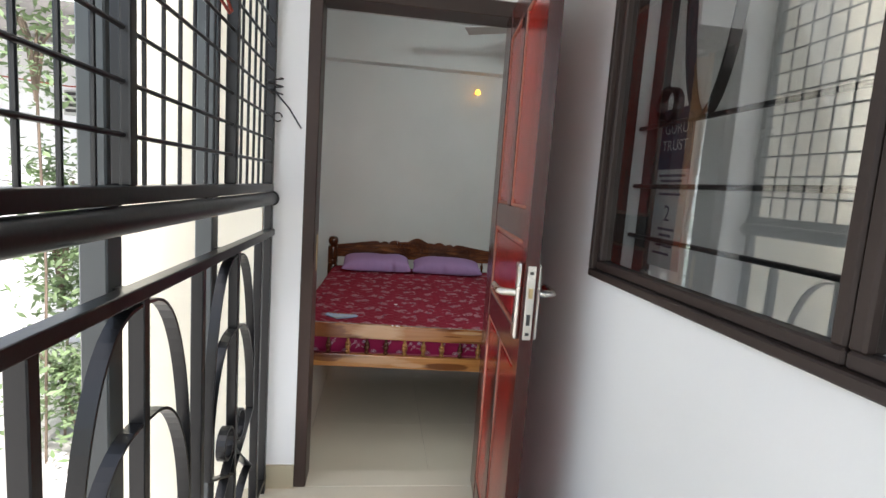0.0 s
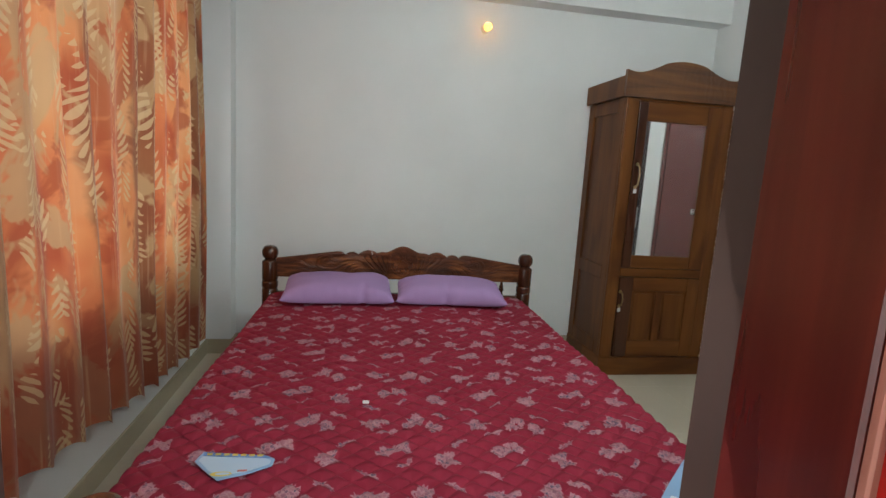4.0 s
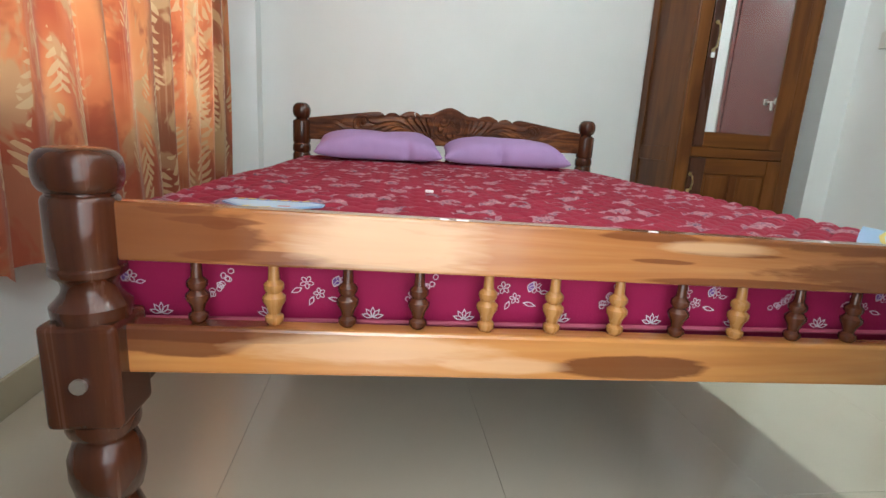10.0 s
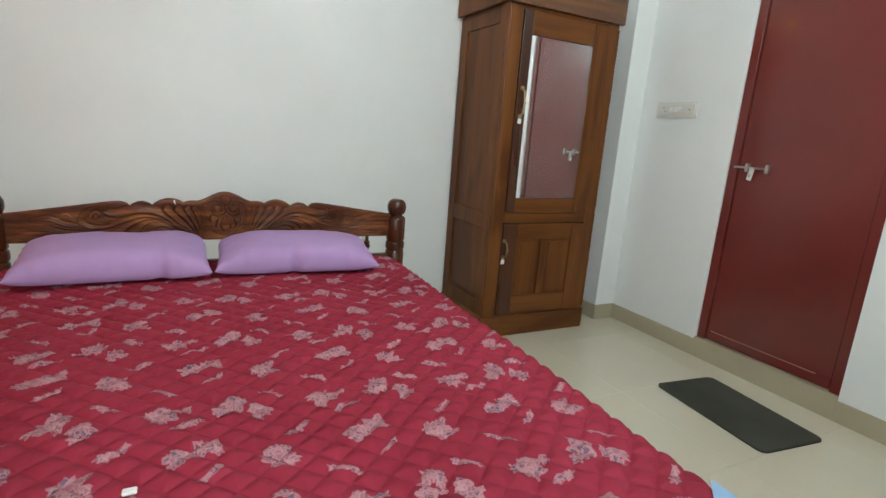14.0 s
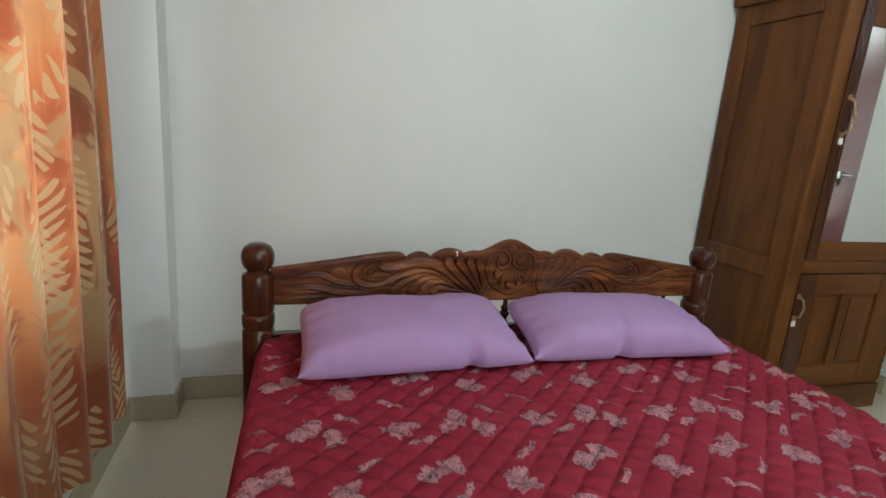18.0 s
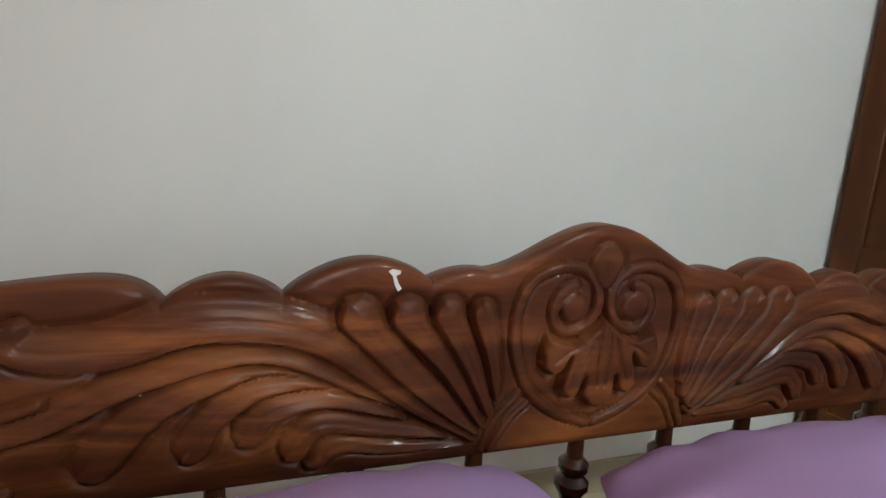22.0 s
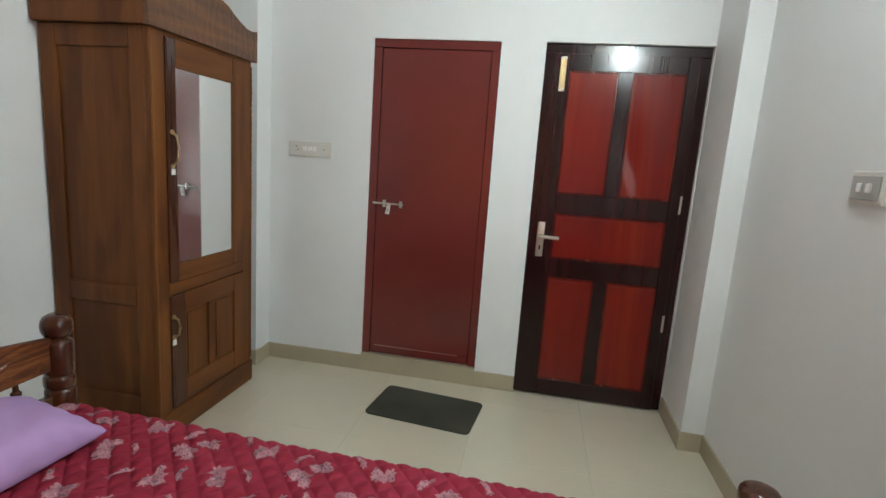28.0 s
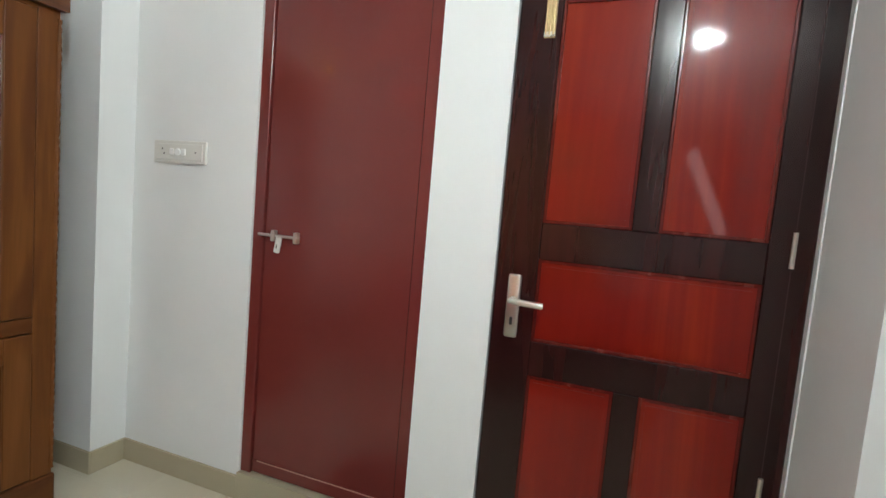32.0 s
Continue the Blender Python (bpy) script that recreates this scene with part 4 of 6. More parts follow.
sagging(part("foot_top_rail", cuboid(-0.690, 0.690, YT - 0.014, YT + 0.014, 0.566, 0.640, 0.004), M_RAIL, bed, "honey coloured varnished rail with dark heartwood"))
sagging(part("foot_lower_rail", cuboid(-0.685, 0.685, YT - 0.02, YT + 0.014, 0.418, 0.484, 0.005), M_RAILLOW, bed, "honey coloured varnished rail with dark heartwood"))
dark_ones = (0, 2, 3, 7, 9, 10, 11, 12)
for i in range(13):
    o = part("foot_baluster", lathe([(r * 0.95, z * 0.965) for r, z in BAL], 14), M_POST if i in dark_ones else M_BALL, bed, "", True)
    o.location = (-0.580 + i * 0.0963, YT, 0.484 - SAG * (-0.36 + i * 0.0963))
for x, w in ((-0.264, 0.006), (-0.240, 0.008), (0.03, 0.006), (0.30, 0.005), (0.52, 0.004)):
    sagging(part("paint_chip", cuboid(x - w, x + w, YT - 0.010, YT - 0.004, 0.6395, 0.6412), M_PAPER, bed, "pale chip in the varnish"))
for sx in (-1, 1):
    part("side_rail", cuboid(sx * 0.70 - 0.014, sx * 0.70 + 0.014, YT, YH, 0.36, 0.455, 0.004), M_BEDDARK, bed)
sagging(part("corner_bracket", cuboid(0.615, 0.690, YT - 0.023, YT + 0.010, 0.405, 0.492, 0.012, 2), M_POST, bed, "dark bracket at the foot post"))
part("slat_board", cuboid(-0.68, 0.68, YT + 0.03, YH - 0.03, 0.430, 0.448), M_BEDDARK, bed)

# mattress: quilted top with diamond seams and rounded edges
def quilt_height(X, Y, w, y0, y1, z1):
    """Height of the quilted top: puffed diamonds between seams, falling round at the edges."""
    R, C = 0.03, MCORNER
    px, py = np.abs(X) - (w - C), np.abs(Y - (y0 + y1) / 2) - ((y1 - y0) / 2 - C)
    e = np.where((px > 0) & (py > 0), C - np.hypot(px, py), np.minimum(C - px, C - py))
    e = np.clip(e, 0, None)
    drop = np.where(e > R, 0, R - np.sqrt(np.clip(R * R - (R - e) ** 2, 0, None)))
    wob = 0.004 * np.sin(X * 7.3 + Y * 3.1) + 0.003 * np.sin(Y * 9.7 - X * 4.0)
    pa = np.abs(np.sin(math.pi * (X * 0.93 + Y + wob) / 0.064))
    pc = np.abs(np.sin(math.pi * (X * 0.93 - Y + wob * 0.7) / 0.064))
    puff = np.minimum(pa, pc) ** 0.55 * 0.6 + np.sqrt(pa * pc) * 0.4
    sag = 0.004 * np.sin(X * 4.1 + 1.0) * np.sin(Y * 3.3) + 0.002 * np.sin(X * 13 + Y * 9)
    return z1 - 0.011 + 0.0105 * puff - drop + sag


def rounded(X, Y, w, y0, y1):
    """Draws the square corners of a grid in to round ones."""
    C, mid, h = MCORNER, (y0 + y1) / 2, (y1 - y0) / 2
    px, py = np.clip(np.abs(X) - (w - C), 0, None), np.clip(np.abs(Y - mid) - (h - C), 0, None)
    k = np.maximum(px, py) / (np.hypot(px, py) + 1e-9)
    k = np.where((px > 0) & (py > 0), k, 1.0)
    return np.sign(X) * (np.abs(X) - px + px * k), mid + np.sign(Y - mid) * (np.abs(Y - mid) - py + py * k)


def quilt(w, y0, y1, z1, nx=400, ny=560):
    X, Y = np.meshgrid(np.linspace(-w, w, nx + 1), np.linspace(y0, y1, ny + 1))
    X, Y = rounded(X, Y, w, y0, y1)
    me = bpy.data.meshes.new("quilt")
    n = nx + 1
    me.from_pydata(np.stack([X, Y, quilt_height(X, Y, w, y0, y1, z1)], -1).reshape(-1, 3).tolist(), [], [(j * n + i, j * n + i + 1, (j + 1) * n + i + 1, (j + 1) * n + i) for j in range(ny) for i in range(nx)])
    bm = bmesh.new()
    bm.from_mesh(me)
    bpy.data.meshes.remove(me)
    return bm


MZ0, MZ1, MCORNER = 0.448, 0.606, 0.065
mattress = thing("mattress", pose(0.196, 3.83, 0, 0, 0, -1.4), "crimson quilted mattress with pale floral print on the bed", "mattress")
MW, MY0, MY1 = 0.730, YT + 0.046 - 3.83, YH - 0.03 - 3.83
part("quilted_top", quilt(MW, MY0, MY1, MZ1), M_QUILT, mattress, "", True)

# printed flowers: four kinds of ragged blossom and five sprigs, repeated over the cloth
def blossom(seed, hearts):
    """One printed motif as overlapping ragged blobs (x, y, radius, stretch, turn, seed); hearts: x, y, radius."""
    rnd = random.Random(seed)
    out = []
    for cx, cy, r in hearts:
        r *= 1.14
        out.append((cx, cy, r, rnd.uniform(0.75, 1.0), rnd.uniform(0, 3), rnd.random()))
        for k in range(3):
            a, q = rnd.uniform(0, 6.28), r * rnd.uniform(0.55, 0.95)
            out.append((cx + q * math.cos(a), cy + q * math.sin(a), r * rnd.uniform(0.42, 0.62), rnd.uniform(0.6, 1.0), rnd.uniform(0, 3), rnd.random()))
    return out


def sprig(seed, turn, length):
    """A narrow ragged sprig of small leaves."""
    rnd = random.Random(seed)
    return [(k * length * 0.3 * math.cos(turn), k * length * 0.3 * math.sin(turn), length * rnd.uniform(0.24, 0.34), rnd.uniform(0.42, 0.6), turn + rnd.uniform(-0.35, 0.35), rnd.random()) for k in (-1, 0, 1)]


MOTIFS = (
    ((0.0, 0.0), blossom(3, ((-0.026, 0.014, 0.027), (0.024, -0.016, 0.024), (-0.052, -0.006, 0.012)))),
    ((0.1478, -0.0044), blossom(8, ((0.004, 0.0, 0.028), (0.036, 0.010, 0.012)))),
    ((-0.0828, 0.211), blossom(12, ((0.020, 0.008, 0.025), (-0.026, -0.012, 0.022)))),
    ((0.0483, 0.1533), blossom(17, ((0.0, -0.002, 0.026), (0.008, 0.024, 0.012)))),
    ((0.1478, 0.0906), sprig(21, -0.55, 0.060)),
    ((0.2419, 0.131), sprig(22, 0.75, 0.046)),
    ((0.0539, 0.0463), sprig(23, -0.65, 0.052)),
    ((0.0943, 0.2344), sprig(24, 0.70, 0.054)),
    ((0.203, 0.290), sprig(25, 0.30, 0.056)),
)


def print_motif(blobs, cx, cy):
    """Lays one motif on the quilted top: each blob has a jagged pale outline round a mottled inside."""
    bm = bmesh.new()
    n, rings = 34, (1.0, 0.86, 0.62, 0.34)
    for k, (px, py, r, stretch, turn, ph) in enumerate(blobs):
        rnd = random.Random(int(ph * 1e6))
        lobes, first = rnd.choice((4, 5, 6, 7)), rnd.uniform(0, 6.28)
        edge = [r * (0.86 + 0.20 * math.sin(lobes * 6.283 * i / n + first) + rnd.uniform(-0.15, 0.19)) for i in range(n)]
        grid = []
        for g in rings:
            for i in range(n):
                a = 6.283 * i / n
                q = edge[i] * g if g > 0.8 else g * (0.5 * edge[i] + 0.43 * r)
                u, v = q * math.cos(a), q * stretch * math.sin(a)
                grid.append((cx + px + u * math.cos(turn) - v * math.sin(turn), cy + py + u * math.sin(turn) + v * math.cos(turn)))
        grid.append((cx + px, cy + py))
        if any(abs(x) > MW - 0.004 or y < MY0 + 0.004 or y > MY1 - 0.004 or (abs(x) > MW - MCORNER and abs(y) > MY1 - MCORNER and math.hypot(abs(x) - MW + MCORNER, abs(y) - MY1 + MCORNER) > MCORNER - 0.004) for x, y in grid):
            continue
        g = np.array(grid)
        z = quilt_height(g[:, 0], g[:, 1], MW, MY0, MY1, MZ1) + 0.0007 + 0.00012 * k
        vs = [bm.verts.new((x, y, h)) for (x, y), h in zip(grid, z)]
        for j in range(len(rings) - 1):
            for i in range(n):
                i2 = (i + 1) % n
                f = bm.faces.new((vs[j * n + i], vs[j * n + i2], vs[(j + 1) * n + i2], vs[(j + 1) * n + i]))
                f.material_index, f.smooth = min(j, 1), True
        for i in range(n):
            f = bm.faces.new((vs[3 * n + i], vs[3 * n + (i + 1) % n], vs[4 * n]))
            f.material_index, f.smooth = 1, True
    if not bm.faces:
        bm.free()
        return
    ob = part("flower_print", bm, M_PETALLINE, mattress)
    ob.data.materials.append(M_PETAL)


for i in range(-2, 5):
    for j in range(-1, 7):
        for (dx, dy), blobs in MOTIFS:
            x, y = -0.321 + 0.2995 * i + 0.0103 * j + dx, -0.893 - 0.0117 * i + 0.3385 * j + dy
            if abs(x) < MW + 0.03 and MY0 - 0.03 < y < MY1 - 0.06:
                print_motif(blobs, x, y)
bm = bmesh.new()
bm = bmesh.new()
loops = []
for k, (inset, z) in enumerate(((0.0, MZ1 - 0.038), (-0.007, 0.56), (-0.008, 0.53), (-0.007, 0.49), (0.004, 0.458), (0.02, MZ0))):
    pts = []
    for sx, x0, x1, ya, yb in (("s", -MW, MW, MY0, MY0), ("e", MW, MW, MY0, MY1), ("n", MW, -MW, MY1, MY1), ("w", -MW, -MW, MY1, MY0)):
        n = 40
        for i in range(n):
            t = i / n
            x, y = x0 + (x1 - x0) * t, ya + (yb - ya) * t
            x, y = (float(q) for q in rounded(np.float64(x), np.float64(y), MW, MY0, MY1))
            x, y = x * (1 - inset / MW), y * (1 - inset / MY1)
            pts.append(bm.verts.new((x, y, z + 0.003 * noise.noise(Vector((x * 5, y * 5, z))))))
    loops.append(pts)
for a, b2 in zip(loops, loops[1:]):
    for i in range(len(a)):
        j = (i + 1) % len(a)
        bm.faces.new((a[i], b2[i], b2[j], a[j]))
bmesh.ops.recalc_face_normals(bm, faces=bm.faces[:])
part("side_band", bm, M_BAND, mattress, "crimson side band with white flower outlines", True)


def ring_line(bm2, cx, cz, rx, rz, turn=0.0, y=0.0):
    """A thin printed outline of an oval on the front of the side band."""
    n = 16
    out, inn = [], []
    for k in range(n):
        a = 2 * math.pi * k / n
        for lst, g in ((out, 0.0006), (inn, -0.0006)):
            ux, uz = (rx + g) * math.cos(a), (rz + g) * math.sin(a)
            lst.append(bm2.verts.new((cx + ux * math.cos(turn) - uz * math.sin(turn), y, cz + ux * math.sin(turn) + uz * math.cos(turn))))
    for k in range(n):
        bm2.faces.new((out[k], out[(k + 1) % n], inn[(k + 1) % n], inn[k]))


def leaf_line(bm2, cx, cz, length, width, turn, y, fill=None):
    """A printed pointed leaf that grows from (cx, cz); fill: a mesh that takes its inside."""
    n = 7
    side = [(length * k / n, width * math.sin(math.pi * k / n) * (1.15 - 0.3 * k / n)) for k in range(n + 1)]
    loop = side + [(a, -w) for a, w in side[-2:0:-1]]
    ca, sa = math.cos(turn), math.sin(turn)
    at = lambda p, g, yy: (cx + (p[0] * g + length * 0.5 * (1 - g)) * ca - p[1] * g * sa, yy, cz + (p[0] * g + length * 0.5 * (1 - g)) * sa + p[1] * g * ca)
    g = 1 - 0.0013 / width
    out = [bm2.verts.new(at(p, 1.0, y)) for p in loop]
    inn = [bm2.verts.new(at(p, max(0.3, g), y)) for p in loop]
    for k in range(len(loop)):
        bm2.faces.new((out[k], out[(k + 1) % len(loop)], inn[(k + 1) % len(loop)], inn[k]))
    if fill is not None:
        fill.faces.new([fill.verts.new(at(p, 0.95, y + 0.0004)) for p in loop])


rnd = random.Random(21)
for i in range(10):
    xs = -0.650 + 0.143 * i
    bm2, fill = bmesh.new(), bmesh.new()
    zc, yb = 0.524, MY0 - 0.0085
    if i % 2:
        for k in range(13):
            u = k / 12
            ring_line(bm2, xs - 0.020 + 0.036 * u + rnd.uniform(-0.006, 0.006) * (1.2 - u), zc - 0.014 + 0.034 * u + rnd.uniform(-0.006, 0.006), 0.0040, 0.0034, rnd.uniform(0, 3), yb)
    else:
        for bx, bz, br, n in ((-0.024, 0.010, 0.0088, 5), (-0.006, -0.006, 0.0076, 5), (0.024, 0.012, 0.0084, 5)):
            first = rnd.uniform(0, 6.28)
            for k in range(n):
                a = first + k * 6.283 / n
                ring_line(bm2, xs + bx + br * 0.62 * math.cos(a), zc + bz + br * 0.62 * math.sin(a), br * 0.46, br * 0.30, a, yb)
        leaf_line(bm2, xs - 0.030, zc + 0.002, 0.018, 0.0040, 3.6, yb)
        leaf_line(bm2, xs - 0.014, zc - 0.010, 0.016, 0.0036, 4.3, yb)
        leaf_line(bm2, xs + 0.006, zc - 0.012, 0.022, 0.0036, -0.25, yb)
        leaf_line(bm2, xs + 0.014, zc + 0.004, 0.019, 0.0060, 1.2, yb, fill)
        leaf_line(bm2, xs + 0.030, zc + 0.004, 0.015, 0.0034, 0.1, yb)
    part("flower_print", bm2, M_PRINTW, mattress, "white printed flower outline")
    if len(fill.faces):
        part("petal_print", fill, M_VIOLET, mattress, "violet printed petal")
    bm2 = bmesh.new()
    for k in range(5):
        leaf_line(bm2, xs + 0.062 + 0.004 * (i % 3), 0.483, 0.017, 0.0034, 0.25 + k * 0.65, MY0 - 0.0078)
    part("flower_print", bm2, M_PRINTW, mattress, "white printed leaf fan")
edge_pts = []
for x0, ya, x1, yb in ((-MW, MY0, MW, MY0), (MW, MY0, MW, MY1), (MW, MY1, -MW, MY1), (-MW, MY1, -MW, MY0)):
    for k in range(60):
        q = rounded(np.float64(x0 + (x1 - x0) * k / 60), np.float64(ya + (yb - ya) * k / 60), MW, MY0, MY1)
        edge_pts.append((float(q[0]) * 1.004, float(q[1]) * 1.003, 0.474))
part("piping", tube(edge_pts + edge_pts[:1], 0.004, 8), M_PIPING, mattress, "", True)


def pillow(m, w, d, h, crease, seed, label):
    """A soft pillow: puffed middle, drawn-in sides, pointed corners and gathers at its seams."""
    bm = bmesh.new()
    n = 64
    top, bot = [], []
    for j in range(n + 1):
        ta, tb = [], []
        for i in range(n + 1):
            u, q = -1 + 2 * i / n, -1 + 2 * j / n
            f = (max(0, 1 - abs(u) ** 4.2) ** 0.55) * (max(0, 1 - abs(q) ** (5.0 if q < 0 else 3.2)) ** 0.5)
            x = u * w / 2 * (1 - 0.035 * (1 - q * q) + (0.012 * abs(q) ** 6 if q < 0 else -0.06 * q ** 4 * abs(u) ** 4))
            y = q * d / 2 * (1 - 0.06 * (1 - u * u) + (0.035 * abs(u) ** 6 if q < 0 else -0.10 * abs(u) ** 6 * q))
            pin = math.exp(-((u - crease) / 0.07) ** 2) * max(0.0, -q) ** 4
            y += 0.022 * pin
            gather = 0.0065 * math.sin(u * 27 + seed + math.sin(u * 9)) * abs(q) ** 7 + 0.004 * math.sin(q * 17 + seed) * abs(u) ** 6
            soft = 0.010 * noise.noise(Vector((x * 5, y * 6, seed))) + 0.005 * noise.noise(Vector((x * 14, y * 14, seed)))
            soft += 0.0035 * math.sin(u * 31 + 3 * math.sin(u * 7 + seed)) * max(0.0, -q - 0.45) * noise.noise(Vector((u * 6, seed, 0.3)))
            fold = -0.014 * math.exp(-((u - crease - 0.05 * (q + 1)) / 0.05) ** 2) * max(0.0, -q) ** 1.5
            zt = h * 0.36 + h * 0.64 * f + (soft + fold) * f ** 0.5 + gather * f ** 0.3
            ta.append(bm.verts.new((x, y, zt)))
            tb.append(bm.verts.new((x, y, h * 0.36 - h * 0.35 * f ** 0.7)) if 0 < i < n and 0 < j < n else ta[-1])
        top.append(ta)
        bot.append(tb)
    for j in range(n):
        for i in range(n):
            bm.faces.new((top[j][i], top[j][i + 1], top[j + 1][i + 1], top[j + 1][i]))
            try:
                bm.faces.new((bot[j][i], bot[j + 1][i], bot[j + 1][i + 1], bot[j][i + 1]))
            except ValueError:
                pass
    ob = mesh_ob("pillow", bm, M_PILLOW, True)
    ob.matrix_world = m
    return tagged(ob, label, "pillow", "pillows on the bed")


pillow(pose(-0.126, 4.646, MZ1 + 0.020, 10, 0, 1), 0.575, 0.310, 0.112, 0.45, 2.0, "plump lilac cotton pillow leaning at the headboard, by the window side")
pillow(pose(0.482, 4.640, MZ1 + 0.019, 10, 0, -3), 0.596, 0.292, 0.110, -0.1, 5.0, "lilac cotton pillow with a deep crease pinched at its front edge")
tagged(mesh_ob("paper_scrap", cuboid(0.005 - 0.010, 0.005 + 0.010, 3.388, 3.401, MZ1 + 0.0, MZ1 + 0.006, 0.002), M_PAPER), "small white paper scrap on the mattress", "scrap")

# ---- the almirah ----
AX0, AX1, AY0, AY1, AZ = 1.645, 2.395, 5.035, 5.572, 1.872
alm = thing("almirah", pose(0, 0, 0), "tall teak almirah with a carved pediment and a mirrored door", "wardrobe")
part("side_panel", cuboid(AX0, AX0 + 0.022, AY0 + 0.03, AY1, 0.12, AZ, 0.002, 1), M_ALM, alm)
for y0, y1, z0, z1 in ((AY0 + 0.03, AY0 + 0.10, 0.12, AZ), (AY1 - 0.08, AY1, 0.12, AZ), (AY0 + 0.10, AY1 - 0.08, 0.12, 0.22), (AY0 + 0.10, AY1 - 0.08, 0.66, 0.75), (AY0 + 0.10, AY1 - 0.08, AZ - 0.09, AZ)):
    part("side_frame", cuboid(AX0 - 0.012, AX0 + 0.001, y0, y1, z0, z1, 0.003, 1), M_ALM, alm)
part("side_panel", cuboid(AX1 - 0.022, AX1, AY0 + 0.03, AY1, 0.12, AZ), M_ALM, alm)
part("back_panel", cuboid(AX0 + 0.02, AX1 - 0.02, AY1 - 0.015, AY1 - 0.003, 0.12, AZ), M_ALM, alm)
part("top_board", cuboid(AX0, AX1, AY0, AY1, AZ, AZ + 0.02), M_ALMX, alm)
for x0, x1 in ((AX0 - 0.012, AX0 + 0.075), (AX1 - 0.075, AX1)):
    part("corner_post", cuboid(x0, x1, AY0, AY0 + 0.03, 0.12, AZ, 0.004), M_ALM, alm)
part("base_plinth", cuboid(AX0 - 0.02, AX1 + 0.006, AY0 - 0.012, AY1, 0.0, 0.13, 0.008), M_ALMX, alm)
DXA, DXB = AX0 + 0.078, AX1 - 0.078
part("head_rail", cuboid(DXA - 0.003, DXB + 0.003, AY0 - 0.001, AY0 + 0.03, AZ - 0.019, AZ, 0.002, 1), M_ALMX, alm)
up = part("upper_door", cuboid(DXA, 1.785, AY0 - 0.004, AY0 + 0.026, 0.76, AZ - 0.02, 0.004), M_ALMRED, alm, "upper door with a tall mirror")
part("stile", cuboid(2.217, DXB, AY0 - 0.004, AY0 + 0.026, 0.76, AZ - 0.02, 0.004), M_ALM, up)
part("rail", cuboid(1.785, 2.217, AY0 - 0.003, AY0 + 0.026, 0.76, 0.845, 0.004), M_ALMX, up)
part("rail", cuboid(1.785, 2.217, AY0 - 0.003, AY0 + 0.026, 1.73, AZ - 0.02, 0.004), M_ALMX, up)
part("mirror", cuboid(1.787, 2.215, AY0 + 0.004, AY0 + 0.010, 0.847, 1.728), M_MIRROR, up, "tall mirror glass")
part("cross_rail", cuboid(DXA - 0.003, DXB + 0.003, AY0 - 0.001, AY0 + 0.03, 0.70, 0.757, 0.004), M_ALMX, alm)
lo = part("lower_door", cuboid(DXA, DXA + 0.10, AY0 - 0.004, AY0 + 0.026, 0.135, 0.695, 0.004), M_ALMRED, alm, "lower panelled door")
part("stile", cuboid(DXB - 0.09, DXB, AY0 - 0.004, AY0 + 0.026, 0.135, 0.695, 0.004), M_ALM, lo)
part("rail", cuboid(DXA + 0.10, DXB - 0.09, AY0 - 0.003, AY0 + 0.026, 0.135, 0.25, 0.004), M_ALMX, lo)
part("rail", cuboid(DXA + 0.10, DXB - 0.09, AY0 - 0.003, AY0 + 0.026, 0.60, 0.695, 0.004), M_ALMX, lo)
part("muntin", cuboid(2.00, 2.05, AY0 - 0.003, AY0 + 0.026, 0.25, 0.60, 0.004), M_ALM, lo)
for x0, x1 in ((DXA + 0.10, 2.00), (2.05, DXB - 0.09)):
    bm = cuboid(x0, x1, AY0 + 0.008, AY0 + 0.02, 0.25, 0.60)
    box(bm, x0 + 0.02, x1 - 0.02, AY0 + 0.003, AY0 + 0.02, 0.27, 0.58)
    part("panel", bm, M_ALM, lo)
for x in (AX0 - 0.008, AX1 - 0.004):
    zz = [0.15 + 0.01 * k for k in range(170)]
    bead = tube([(x, AY0 + 0.002, z) for z in zz], 0.009, 8)
    for q in bead.verts:
        g = 0.75 + 0.35 * abs(math.sin(q.co.z * 95)) + 0.15 * noise.noise(Vector((0, x, q.co.z * 25)))
        q.co.x, q.co.y = x + (q.co.x - x) * g, AY0 + 0.002 + (q.co.y - AY0 - 0.002) * g
    part("carved_edge", bead, M_ALM, alm, "carved rope edge with worn highlights", True)
# pediment with its arched top
PX0, PX1 = AX0 - 0.045, AX1 + 0.012
cx = (PX0 + PX1) / 2
hw = (PX1 - PX0) / 2
ped = []
for i in range(41):
    u = -1 + 2 * i / 40
    a = abs(u)
    z = 2.108 - 0.02 * (a / 0.35) ** 2 if a < 0.35 else (2.088 - (a - 0.35) / 0.4 * 0.066 - 0.006 * math.sin((a - 0.35) / 0.4 * math.pi) if a < 0.75 else 2.022 - 0.006 * math.sin((a - 0.75) / 0.25 * math.pi) + (a - 0.75) * 0.04)
    ped.append((cx + u * hw, z))
part("pediment", prism([(PX0, AZ - 0.004)] + ped + [(PX1, AZ - 0.004)], AY0 - 0.03, AY0 - 0.004), M_CARVED, alm, "arched pediment with shallow carving")
part("cornice_side", cuboid(PX0, PX0 + 0.025, AY0 - 0.004, AY1, AZ, 2.0, 0.004), M_ALM, alm)
part("cornice_side", cuboid(PX1 - 0.025, PX1, AY0 - 0.004, AY1, AZ, 2.0, 0.004), M_ALM, alm)
part("cornice_top", cuboid(PX0 + 0.025, PX1 - 0.025, AY0 - 0.004, AY1, 1.97, 1.99), M_ALM, alm)


